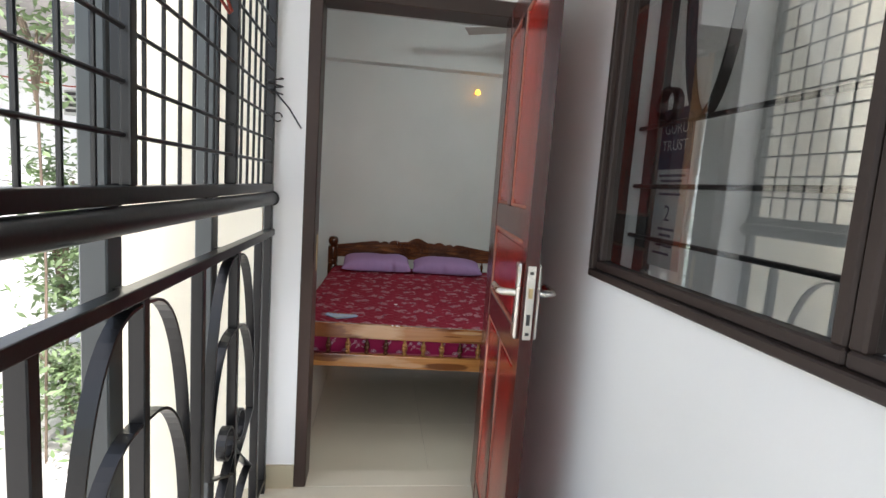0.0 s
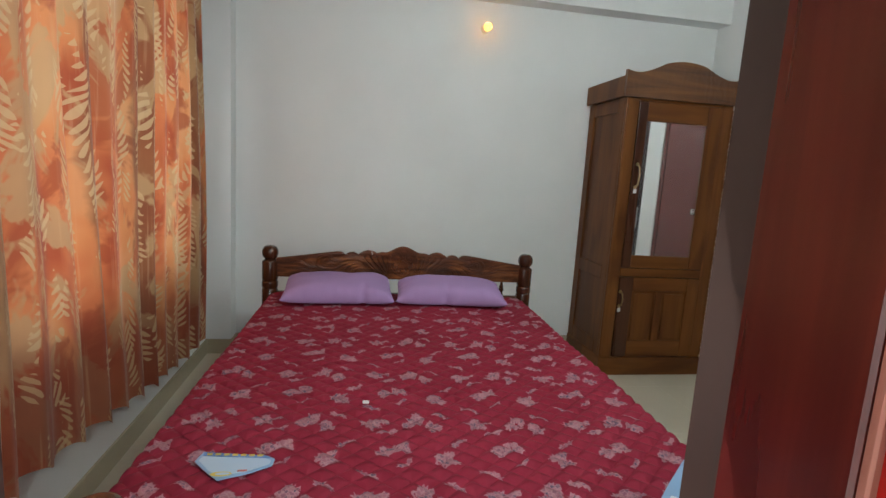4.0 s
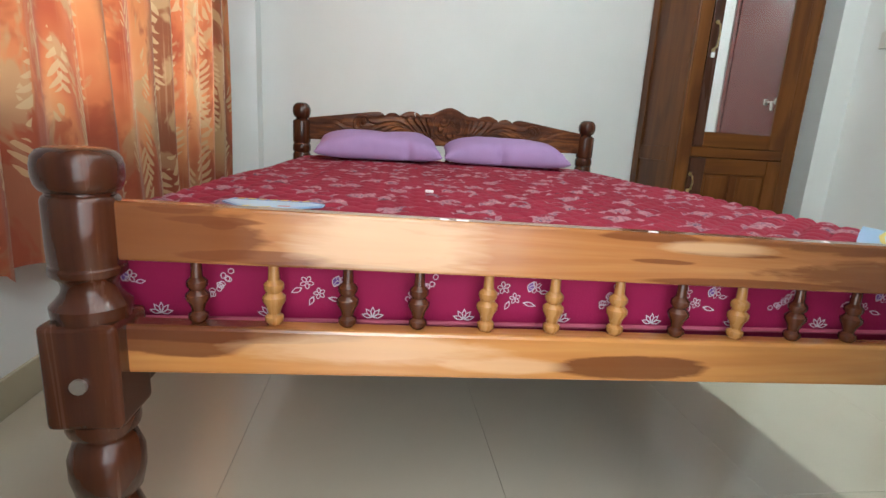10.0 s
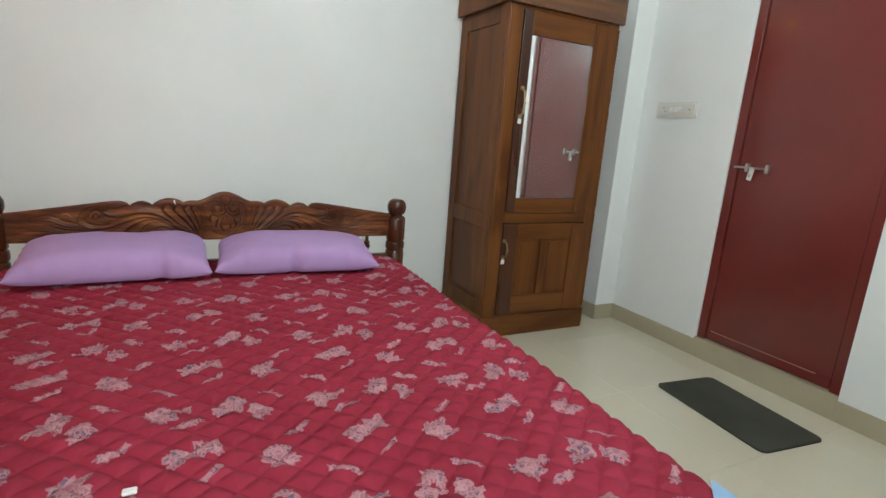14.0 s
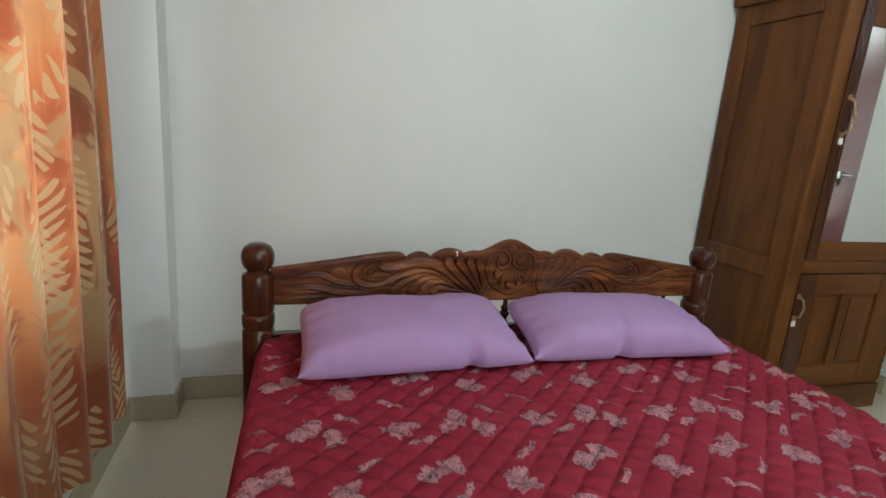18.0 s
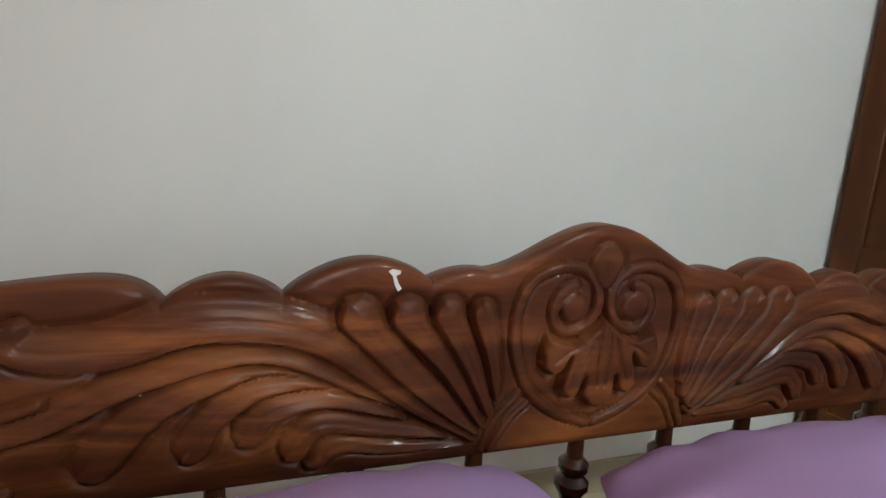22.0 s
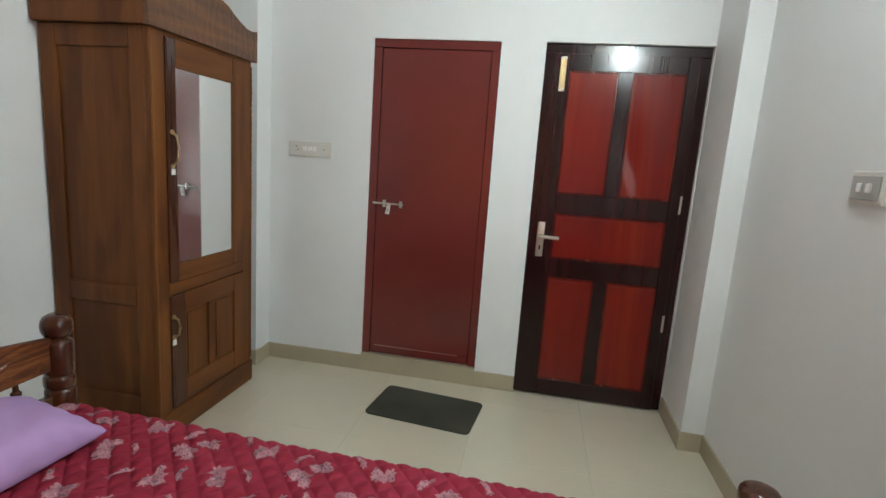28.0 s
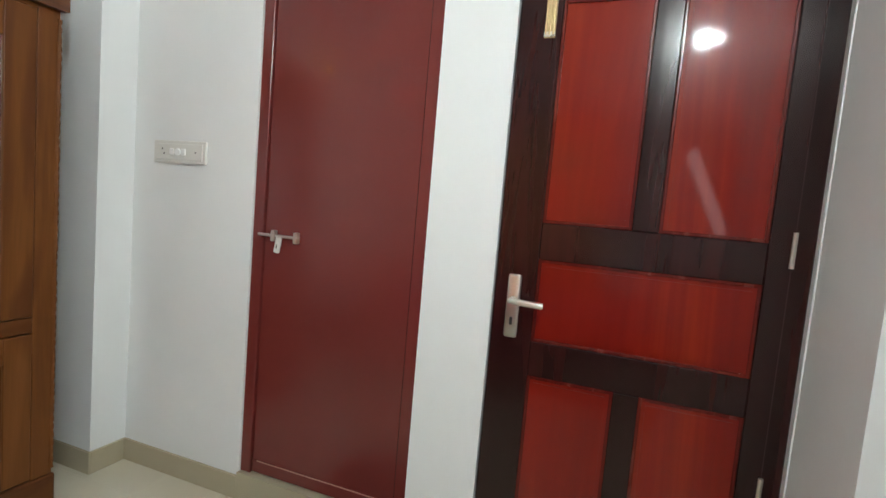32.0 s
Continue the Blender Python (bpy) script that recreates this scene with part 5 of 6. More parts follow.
def pull(parent, x, y, z, drop):
    c = tube([(x, y, z + drop / 2), (x + 0.004, y - 0.022, z + drop * 0.38), (x + 0.006, y - 0.03, z), (x + 0.004, y - 0.022, z - drop * 0.38), (x, y, z - drop / 2)], 0.006, 10)
    h = part("pull_handle", c, M_BRASS, parent, "worn brass pull handle", True)
    for q in (-0.5, 0.5):
        part("rose", lathe([(0.010, -0.006), (0.012, 0.0)], 12, "y"), M_BRASS, h).location = (x, y, z + q * drop)
    part("key_plate", cuboid(x - 0.012, x + 0.012, y - 0.006, y, z - drop / 2 - 0.04, z - drop / 2 - 0.012, 0.003), M_WHITEPL, h, "small pale lock plate")


pull(alm, 1.752, AY0 - 0.004, 1.375, 0.15)
pull(alm, 1.735, AY0 - 0.004, 0.545, 0.10)

# ---- curtain ----
m, nt, b = base_mat("orange_leaf_print_curtain")
tc = nt.nodes.new("ShaderNodeTexCoord")
sep = nt.nodes.new("ShaderNodeSeparateXYZ")
nt.links.new(tc.outputs["UV"], sep.inputs[0])
uv = tc.outputs["UV"]


def uv_map(sx, sy, ox=0.0, rot=0.0):
    mp = nt.nodes.new("ShaderNodeMapping")
    mp.inputs["Scale"].default_value, mp.inputs["Location"].default_value = (sx, sy, 1), (ox, ox * 0.7, 0)
    mp.inputs["Rotation"].default_value = (0, 0, rot)
    nt.links.new(uv, mp.inputs["Vector"])
    return mp.outputs["Vector"]


blot = noise_tex(nt, uv_map(3.0, 1.8), 1.0, 3, 0.5, 0.6)
col = ramp(nt, blot, [(0.36, (0.46, 0.10, 0.045)), (0.45, (0.64, 0.19, 0.075)), (0.54, (0.72, 0.28, 0.11)), (0.64, (0.74, 0.37, 0.17))])
rust = noise_tex(nt, uv_map(3.4, 2.6, 21.7), 1.0, 4, 0.6, 0.8)
col = mix_rgb(nt, ramp(nt, rust, [(0.52, (0, 0, 0)), (0.58, (0.75, 0.75, 0.75))]), col, (0.40, 0.085, 0.038))
# brown upright bands with wavering sides
side = math_node(nt, "ADD", math_node(nt, "DIVIDE", sep.outputs[0], 2.6), math_node(nt, "MULTIPLY", math_node(nt, "SUBTRACT", blot, 0.5), 0.10))
side = math_node(nt, "ADD", side, math_node(nt, "MULTIPLY", math_node(nt, "SUBTRACT", rust, 0.5), 0.06))
for mid, half in ((0.55, 0.060), (0.93, 0.045), (0.30, 0.022)):
    off = math_node(nt, "ABSOLUTE", math_node(nt, "SUBTRACT", side, mid))
    col = mix_rgb(nt, ramp(nt, off, [(half - 0.006, (0.8, 0.8, 0.8)), (half + 0.012, (0, 0, 0))]), col, (0.235, 0.085, 0.040))
# beige fields, most of them high up and towards the entrance
tan = noise_tex(nt, uv_map(3.6, 2.2, 9.3), 1.0, 4, 0.6, 1.0)
near = math_node(nt, "MULTIPLY", math_node(nt, "SUBTRACT", 0.8, sep.outputs[0], True), 0.13)
high = math_node(nt, "MULTIPLY", math_node(nt, "SUBTRACT", sep.outputs[1], 1.1, True), 0.10)
tan = math_node(nt, "ADD", tan, math_node(nt, "ADD", near, high))
col = mix_rgb(nt, ramp(nt, tan, [(0.55, (0, 0, 0)), (0.585, (0.75, 0.75, 0.75))]), col, (0.56, 0.36, 0.18))
# the rusty hem
hem = math_node(nt, "ADD", sep.outputs[1], math_node(nt, "MULTIPLY", blot, 0.5))
col = mix_rgb(nt, ramp(nt, hem, [(0.50, (0.75, 0.75, 0.75)), (0.66, (0, 0, 0))]), col, (0.32, 0.070, 0.036))
# thin upright pale streaks: highlights of the folds, painted into the colour
fold_light = noise_tex(nt, uv_map(50, 1.5, 2.2), 1.0, 3, 0.6)
col = mix_rgb(nt, ramp(nt, fold_light, [(0.60, (0, 0, 0)), (0.70, (0.25, 0.25, 0.25))]), col, (0.78, 0.52, 0.30))


def fern(col, sx, sy, ox, color, gate, way):
    """Half ferns: upright rows of slender leaflets that rise to one side of a stem."""
    vec = uv_map(sx, sy, ox)
    wob = nt.nodes.new("ShaderNodeVectorMath")
    wob.operation = "MULTIPLY_ADD"
    wn2 = node(nt, "ShaderNodeTexNoise", Scale=2.6, Detail=2.0)
    nt.links.new(uv, wn2.inputs["Vector"])
    nt.links.new(wn2.outputs["Color"], wob.inputs[0])
    wob.inputs[1].default_value = (1.6, 5.0, 0)
    nt.links.new(vec, wob.inputs[2])
    s2 = nt.nodes.new("ShaderNodeSeparateXYZ")
    nt.links.new(wob.outputs[0], s2.inputs[0])
    fx = math_node(nt, "MULTIPLY", math_node(nt, "SUBTRACT", math_node(nt, "FRACT", s2.outputs[0]), 0.5), way / 0.42)
    a = math_node(nt, "MINIMUM", math_node(nt, "MAXIMUM", fx, 0.0), 1.0)
    y = math_node(nt, "ADD", s2.outputs[1], math_node(nt, "MULTIPLY", math_node(nt, "POWER", a, 1.5), -1.5))
    fy = math_node(nt, "ABSOLUTE", math_node(nt, "SUBTRACT", math_node(nt, "FRACT", y), 0.5))
    lens = math_node(nt, "MULTIPLY", math_node(nt, "POWER", math_node(nt, "MULTIPLY", a, math_node(nt, "SUBTRACT", 1.0, a)), 0.7), 0.85)
    leaf = math_node(nt, "LESS_THAN", fy, lens)
    patchy = math_node(nt, "GREATER_THAN", noise_tex(nt, uv_map(sx * 0.9, sy * 0.13, ox + 3.3), 1.0, 1), gate)
    f = math_node(nt, "MULTIPLY", leaf, patchy)
    return mix_rgb(nt, math_node(nt, "MULTIPLY", f, 0.75), col, color)


col = fern(col, 6.5, 25, 0.3, (0.66, 0.47, 0.26), 0.52, 1)
col = fern(col, 9.0, 31, 1.7, (0.66, 0.46, 0.25), 0.54, -1)
weave = noise_tex(nt, uv_map(400, 400), 1.0, 1)
nt.links.new(col, b.inputs["Base Color"])
b.inputs["Roughness"].default_value, b.inputs["Specular IOR Level"].default_value = 0.6, 0.3
b.inputs["Sheen Weight"].default_value = 0.2
tr = nt.nodes.new("ShaderNodeBsdfTranslucent")
nt.links.new(col, tr.inputs["Color"])
mx = nt.nodes.new("ShaderNodeMixShader")
mx.inputs[0].default_value = 0.26
nt.links.new(b.outputs["BSDF"], mx.inputs[1])
nt.links.new(tr.outputs["BSDF"], mx.inputs[2])
nt.links.new(mx.outputs[0], nt.nodes["Material Output"].inputs["Surface"])
bump(nt, b, weave, 0.2, 0.002)
M_CURTAIN = m


def curtain_cloth(y0, y1, z0, z1, folds, depth, nz=60):
    bm = bmesh.new()
    uvl = bm.loops.layers.uv.new("UVMap")
    n = folds * 14
    rows = []
    for j in range(nz + 1):
        t = j / nz
        row = []
        for i in range(n + 1):
            u = i / n
            ph = u * folds * 2 * math.pi + 0.8 * math.sin(u * 9.0) + 0.25 * math.sin(t * 3 + u * 17)
            a = depth * (0.75 + 0.35 * math.sin(u * 23 + 1)) * (0.9 + 0.25 * (1 - t))
            x = a * math.sin(ph) + 0.3 * a * math.sin(2 * ph + 1.3) + 0.01 * math.sin(t * 5 + u * 6)
            y = y0 + (y1 - y0) * u + 0.35 * a * math.cos(ph) + 0.02 * (1 - t) * math.sin(u * 7)
            dz = 0.02 * math.sin(u * 5 + 1) * (1 - t) + 0.012 * math.cos(ph) * (1 - t)
            row.append((bm.verts.new((x, y, z0 + (z1 - z0) * t + dz + (0.09 - 0.16 * u) * (1 - t))), (u * 2.6, t * 2.1)))
        rows.append(row)
    for j in range(nz):
        for i in range(n):
            q = (rows[j][i], rows[j][i + 1], rows[j + 1][i + 1], rows[j + 1][i])
            f = bm.faces.new([k[0] for k in q])
            for l, k in zip(f.loops, q):
                l[uvl].uv = k[1]
    return bm


cur = thing("curtain", pose(XL + 0.085, 0, 0), "orange and brown leaf-print curtain drawn across the window", "curtain")
part("cloth", curtain_cloth(3.29, 5.115, 0.275, 2.30, 11, 0.026), M_CURTAIN, cur, "", True)
rod = thing("curtain_rod", pose(0, 0, 0), "dark metal curtain rod on brackets", "curtain rod")
part("pole", tube([(XL + 0.085, 3.2, 2.31), (XL + 0.085, 5.24, 2.31)], 0.011, 14), M_IRON, rod, "", True)
for y in (3.2, 5.24):
    part("finial", lathe([(0.010, -0.02), (0.022, -0.008), (0.022, 0.012), (0.008, 0.026)], 16, "y"), M_IRON, rod, "", True).location = (XL + 0.085, y, 2.31)
for y in (3.3, 5.18):
    part("bracket", cuboid(XL, XL + 0.115, y - 0.008, y + 0.008, 2.29, 2.305, 0.003), M_IRON, rod)

# ---- floor mat, switches, lamps ----
mat_bm = bmesh.new()
W, D, R = 0.60, 0.375, 0.035
pts = []
for qx, qy, a0 in ((1, 1, 0), (-1, 1, 90), (-1, -1, 180), (1, -1, 270)):
    for k in range(7):
        a = radians(a0 + 15 * k)
        pts.append((qx * (W / 2 - R) + R * math.cos(a), qy * (D / 2 - R) + R * math.sin(a)))
lo_v = [mat_bm.verts.new((x, y, 0)) for x, y in pts]
mi_v = [mat_bm.verts.new((x, y, 0.008)) for x, y in pts]
hi_v = [mat_bm.verts.new((x * 0.975, y * 0.96, 0.012)) for x, y in pts]
for a, b2 in ((lo_v, mi_v), (mi_v, hi_v)):
    for i in range(len(a)):
        mat_bm.faces.new((a[i], a[(i + 1) % len(a)], b2[(i + 1) % len(a)], b2[i]))
mat_bm.faces.new(hi_v)
mat_bm.faces.new(lo_v[::-1])
fm = mesh_ob("floor_mat", mat_bm, M_MATRUB)
fm.matrix_world = pose(2.363, 3.916, 0.0005, 0, 0, 84)
tagged(fm, "dark grey-green rectangular door mat on the tiles", "mat")


def switch_board(name, m, w, h, items, label, inset=None):
    """A plate with a raised inner face and small rockers or sockets; it faces -x of m, width along y."""
    t = thing(name, m, label, "switch")
    part("plate", cuboid(-0.012, 0.0, -w / 2, w / 2, -h / 2, h / 2, 0.004), M_PLASTIC, t)
    part("inset", cuboid(-0.016, -0.011, -w / 2 + 0.014, w / 2 - 0.014, -h / 2 + 0.014, h / 2 - 0.014, 0.002), inset or M_PLASTIC, t)
    for y, kind in items:
        if kind == "s":
            part("rocker", cuboid(-0.022, -0.015, y - 0.012, y + 0.012, -0.014, 0.014, 0.004), M_WHITEPL, t)
        elif kind == "k":
            part("regulator_knob", lathe([(0.014, -0.024), (0.014, -0.015)], 16, "x"), M_WHITEPL, t)
            t.children[-1].location = (0, y, 0)
        else:
            for dy, dz in ((0, 0.012), (-0.010, -0.008), (0.010, -0.008)):
                o = part("socket_hole", lathe([(0.004, -0.0168), (0.004, -0.0155)], 10, "x"), M_DARKHOLE, t)
                o.location = (0, y + dy, dz)
    return t


switch_board("switch_board", pose(XR - 0.001, 4.842, 1.421), 0.29, 0.095, ((0.09, "o"), (0.035, "s"), (-0.03, "s"), (-0.095, "k")), "ivory switch board with a socket and two switches")
switch_board("wall_switch", pose(1.43, YF + 0.001, 1.415, 0, 0, -90), 0.165, 0.10, ((0.022, "s"), (-0.022, "s")), "square white two-gang switch on a raised box", M_GREYPL)
switch_board("wall_socket", pose(XL + 0.001, 5.40, 0.90, 0, 0, 180), 0.14, 0.09, ((0.03, "o"), (-0.035, "s")), "ivory socket plate beside the corner pillar")

nl = thing("night_lamp", pose(0.80, YB, 2.33), "small amber night bulb glowing in a wall holder", "lamp")
part("holder", lathe([(0.032, 0.0), (0.032, -0.014), (0.017, -0.02), (0.017, -0.05)], 18, "y"), M_WHITEPL, nl, "", True)
part("bulb", lathe([(0.012, -0.045), (0.024, -0.06), (0.027, -0.08), (0.020, -0.1), (0.006, -0.11)], 18, "y"), M_BULB, nl, "amber glowing bulb", True)
wb = thing("wall_bulb", pose(0.95, YF, 2.42), "lit white bulb in a holder on the entrance wall", "lamp")
part("rose", lathe([(0.045, 0.0), (0.045, 0.012), (0.03, 0.022)], 24, "y"), M_WHITEPL, wb, "", True)
part("holder", lathe([(0.02, 0.02), (0.022, 0.06), (0.024, 0.16), (0.020, 0.225)], 20, "y"), M_WHITEPL, wb, "", True)
part("bulb", lathe([(0.014, 0.215), (0.024, 0.235), (0.030, 0.260), (0.026, 0.283), (0.012, 0.294)], 20, "y"), M_TUBE, wb, "glowing white bulb", True)

# ---- balcony railing ----
RX = -0.545
rail = thing("balcony_railing", pose(0, 0, 0), "black painted iron balcony railing with arched flat bars", "railing")
part("hand_rail", tube([(RX, BY0, 1.270), (RX, YO - 0.008, 1.270), (RX, YO, 1.270)], 0.024, 20), M_IRON, rail, "thick round hand rail", True)
part("middle_rail", cuboid(RX - 0.016, RX + 0.016, BY0, YO, 1.127, 1.153, 0.003), M_IRON, rail)
part("bottom_rail", cuboid(RX - 0.012, RX + 0.012, BY0, YO, 0.115, 0.137, 0.003), M_IRON, rail)
post_y = [2.119 - 0.3015 * i for i in range(11)]
for y in post_y:
    part("upright", cuboid(RX - 0.014, RX + 0.014, y - 0.012, y + 0.012, 0.02, 1.128, 0.002, 1), M_IRON, rail)
for y in (1.739, 1.20, 0.66, 0.12, -0.42, -0.96):
    part("outer_post", cuboid(-0.622, -0.577, y - 0.026, y + 0.026, -0.3, 2.62, 0.003, 1), M_POSTIRON, rail, "square iron post outside the railing")
    part("tie_bar", cuboid(-0.578, RX - 0.015, y - 0.010, y + 0.010, 1.130, 1.150), M_IRON, rail)
part("end_upright", cuboid(RX - 0.016, RX + 0.012, 2.262, 2.290, 0.0, 1.250, 0.002, 1), M_IRON, rail)
part("end_flange", lathe([(0.030, -0.006), (0.030, 0.0)], 20, "y"), M_IRON, rail).location = (RX, YO, 1.270)


def strap(pts):
    """A flat iron strap bent along (y, z) points, its width across the railing."""
    bm = bmesh.new()
    rows = []
    for i, (y, z) in enumerate(pts):
        a, c = pts[max(i - 1, 0)], pts[min(i + 1, len(pts) - 1)]
        d = Vector((c[0] - a[0], c[1] - a[1])).normalized()
        ny, nz = -d.y * 0.003, d.x * 0.003
        rows.append([bm.verts.new((RX + sx * 0.013, y + k * ny, z + k * nz)) for sx, k in ((-1, -1), (1, -1), (1, 1), (-1, 1))])
    for a, c in zip(rows, rows[1:]):
        for k in range(4):
            bm.faces.new((a[k], a[(k + 1) % 4], c[(k + 1) % 4], c[k]))
    bm.faces.new(rows[0][::-1])
    bm.faces.new(rows[-1])
    bmesh.ops.recalc_face_normals(bm, faces=bm.faces[:])
    return bm


def arch(yc, s, top, drop, reach, foot):
    """One half of a pointed iron arch that springs from an upright."""
    pts = [(yc + s * (0.014 + reach * math.sin(k / 16 * math.pi / 2) ** 0.8), top - drop * (1 - math.cos(k / 16 * math.pi / 2))) for k in range(17)]
    return pts + ([(yc + s * 0.226, foot)] if foot else [])


for yc in post_y[1::2]:
    for s in (-1, 1):
        part("arch_strap", strap(arch(yc, s, 1.118, 0.50, 0.210, 0.546)), M_IRON, rail)
        part("arch_strap", strap(arch(yc, s, 0.897, 0.34, 0.206, 0)), M_IRON, rail)
        part("ring_strap", strap([(yc + s * (0.062 + 0.047 * math.cos(a / 20 * 2 * math.pi)), 0.565 + 0.047 * math.sin(a / 20 * 2 * math.pi)) for a in range(21)]), M_IRON, rail)
        part("brace_strap", strap([(yc + s * 0.226, 0.546), (yc + s * 0.12, 0.492), (yc, 0.436 + 0.004 * s)]), M_IRON, rail)
        part("brace_strap", strap([(yc + s * 0.014, 0.505), (yc + s * 0.10, 0.43), (yc + s * 0.215, 0.335)]), M_IRON, rail)
        part("lower_strap", strap([(yc + s * (0.215 - 0.20 * math.sin(k / 10 * math.pi / 2)), 0.335 - 0.19 * (1 - math.cos(k / 10 * math.pi / 2))) for k in range(11)]), M_IRON, rail)

grille = thing("window_grille", pose(0, 0, 0), "black square-mesh iron grille above the hand rail", "grille")
GX = -0.553
part("bottom_bar", cuboid(GX - 0.018, GX + 0.016, BY0, YO, 1.296, 1.326, 0.003), M_IRON, grille)
part("top_bar", cuboid(GX - 0.018, GX + 0.016, BY0, YO, 2.55, 2.585, 0.003), M_IRON, grille)
for y in (2.287, 1.795, 1.183, 0.645, 0.105, -0.435, -0.975):
    part("frame_post", cuboid(GX - 0.016, GX + 0.016, y - 0.013, y + 0.013, 1.326, 2.55, 0.003), M_IRON, grille)
for y in [1.815 + 0.076 * k for k in range(1, 6)] + [1.744 - 0.0815 * k for k in range(1, 36)]:
    part("mesh_rod", tube([(GX, y, 1.32), (GX, y, 2.56)], 0.0045, 8), M_IRON, grille)
for i in range(14):
    z = 1.408 + 0.084 * i
    part("mesh_rod", tube([(GX + 0.004, BY0, z), (GX + 0.004, YO - 0.02, z)], 0.0045, 8), M_IRON, grille)
part("stop_lug", cuboid(GX - 0.004, GX + 0.018, 1.545, 1.575, 1.284, 1.297, 0.003), M_IRON, grille)
hook = thing("tie_wire", pose(0, 0, 0), "twisted black tie wire hanging from the grille post", "wire")
part("tail", tube([(-0.53, 2.27, 1.665), (-0.515, 2.24, 1.645), (-0.47, 2.20, 1.60), (-0.42, 2.16, 1.53)], 0.003, 8), M_IRON, hook)
part("loop", tube([(-0.525 + 0.016 * math.cos(a * 0.5), 2.282, 1.575 + 0.016 * math.sin(a * 0.5)) for a in range(12)], 0.0028, 8), M_IRON, hook)
part("coil", tube([(-0.535 + 0.03 * math.cos(a * 0.9), 2.26 + 0.012 * math.sin(a * 0.9), 1.655 + 0.004 * a) for a in range(16)], 0.003, 8), M_IRON, hook)


fan = thing("ceiling_fan", pose(1.0, 4.04, 0), "white ceiling fan with three blades, at rest", "fan")
part("down_rod", lathe([(0.011, 2.60), (0.011, HT)], 14), M_WHITEPL, fan, "", True)
part("canopy", lathe([(0.02, HT - 0.06), (0.05, HT - 0.02), (0.055, HT)], 20), M_WHITEPL, fan, "", True)
part("motor", lathe([(0.03, 2.50), (0.085, 2.515), (0.10, 2.545), (0.10, 2.575), (0.07, 2.60), (0.02, 2.61)], 28), M_WHITEPL, fan, "", True)
for a in (153, 273, 33):
    bl = cuboid(0.09, 0.60, -0.055, 0.055, 2.553, 2.558, 0.002, 1)
    for q in bl.verts:
        q.co.z += q.co.y * 0.18
        q.co.y *= 0.8 + 0.25 * (q.co.x - 0.09) / 0.5
    bmesh.ops.rotate(bl, verts=bl.verts[:], cent=(0, 0, 0), matrix=Matrix.Rotation(radians(a), 3, "Z"))
    part("blade", bl, M_FAN, fan, "grey-brown fan blade")

# packet and corner label on the mattress
def flat_sheet(outline, z0, z1):
    bm = bmesh.new()
    lo = [bm.verts.new((x, y, z0)) for x, y in outline]
    hi = [bm.verts.new((x, y, z1)) for x, y in outline]
    bm.faces.new(hi)
    bm.faces.new(lo[::-1])
    for i in range(len(lo)):
        k = (i + 1) % len(lo)
        bm.faces.new((lo[i], lo[k], hi[k], hi[i]))
    bmesh.ops.recalc_face_normals(bm, faces=bm.faces[:])
    return bm


PZ = MZ1 + 0.002
pk = thing("paper_packet", pose(0, 0, 0), "folded blue and white printed paper packet on the mattress", "packet")
part("sheet", flat_sheet([(-0.398, 3.093), (-0.389, 3.132), (-0.236, 3.108), (-0.216, 3.092), (-0.219, 3.066), (-0.272, 3.035), (-0.308, 3.023), (-0.328, 3.015), (-0.361, 3.049)], PZ, PZ + 0.003), M_BLUEPL, pk)
part("white_field", flat_sheet([(-0.390, 3.096), (-0.385, 3.113), (-0.240, 3.096), (-0.224, 3.086), (-0.226, 3.070), (-0.273, 3.043), (-0.330, 3.030), (-0.358, 3.054)], PZ + 0.003, PZ + 0.0036), M_PALEBLUE, pk)
part("blue_band", flat_sheet([(-0.385, 3.114), (-0.387, 3.131), (-0.238, 3.107), (-0.226, 3.097), (-0.240, 3.097)], PZ + 0.003, PZ + 0.0038), M_BLUEINK, pk)
for i in range(7):
    x = -0.378 + i * 0.0198
    part("yellow_mark", cuboid(x, x + 0.013, 3.1165 - i * 0.0021, 3.1245 - i * 0.0021, PZ + 0.0038, PZ + 0.0044), M_YELLOW, pk)
part("yellow_mark", flat_sheet([(-0.326 + 0.024 * math.cos(a), 3.036 + 0.009 * math.sin(a)) for a in [k * 0.5236 for k in range(12)]], PZ + 0.0036, PZ + 0.0042), M_YELLOW, pk)
part("white_mark", flat_sheet([(-0.322 + 0.016 * math.cos(a), 3.036 + 0.005 * math.sin(a)) for a in [k * 0.5236 for k in range(12)]], PZ + 0.0042, PZ + 0.0046), M_PALEBLUE, pk)
part("red_mark", cuboid(-0.292, -0.271, 3.043, 3.050, PZ + 0.0036, PZ + 0.0042), M_REDINK, pk)

lb = thing("mattress_label", pose(0, 0, 0), "pale blue printed label sewn across the mattress corner", "label")
LZ = MZ1 + 0.003
part("sheet", flat_sheet([(0.898, 3.086), (0.817, 3.015), (0.725, 2.931), (0.660, 2.868), (0.690, 2.862), (0.790, 2.860), (0.845, 2.864), (0.874, 2.884), (0.889, 2.912), (0.894, 2.963), (0.896, 3.026)], LZ, LZ + 0.002), M_BLUEPL, lb)
part("pale_field", flat_sheet([(0.889, 3.020), (0.812, 2.962), (0.752, 2.905), (0.722, 2.868), (0.790, 2.864), (0.842, 2.868), (0.869, 2.887), (0.885, 2.914), (0.890, 2.963)], LZ + 0.002, LZ + 0.0026), M_PALEBLUE, lb)
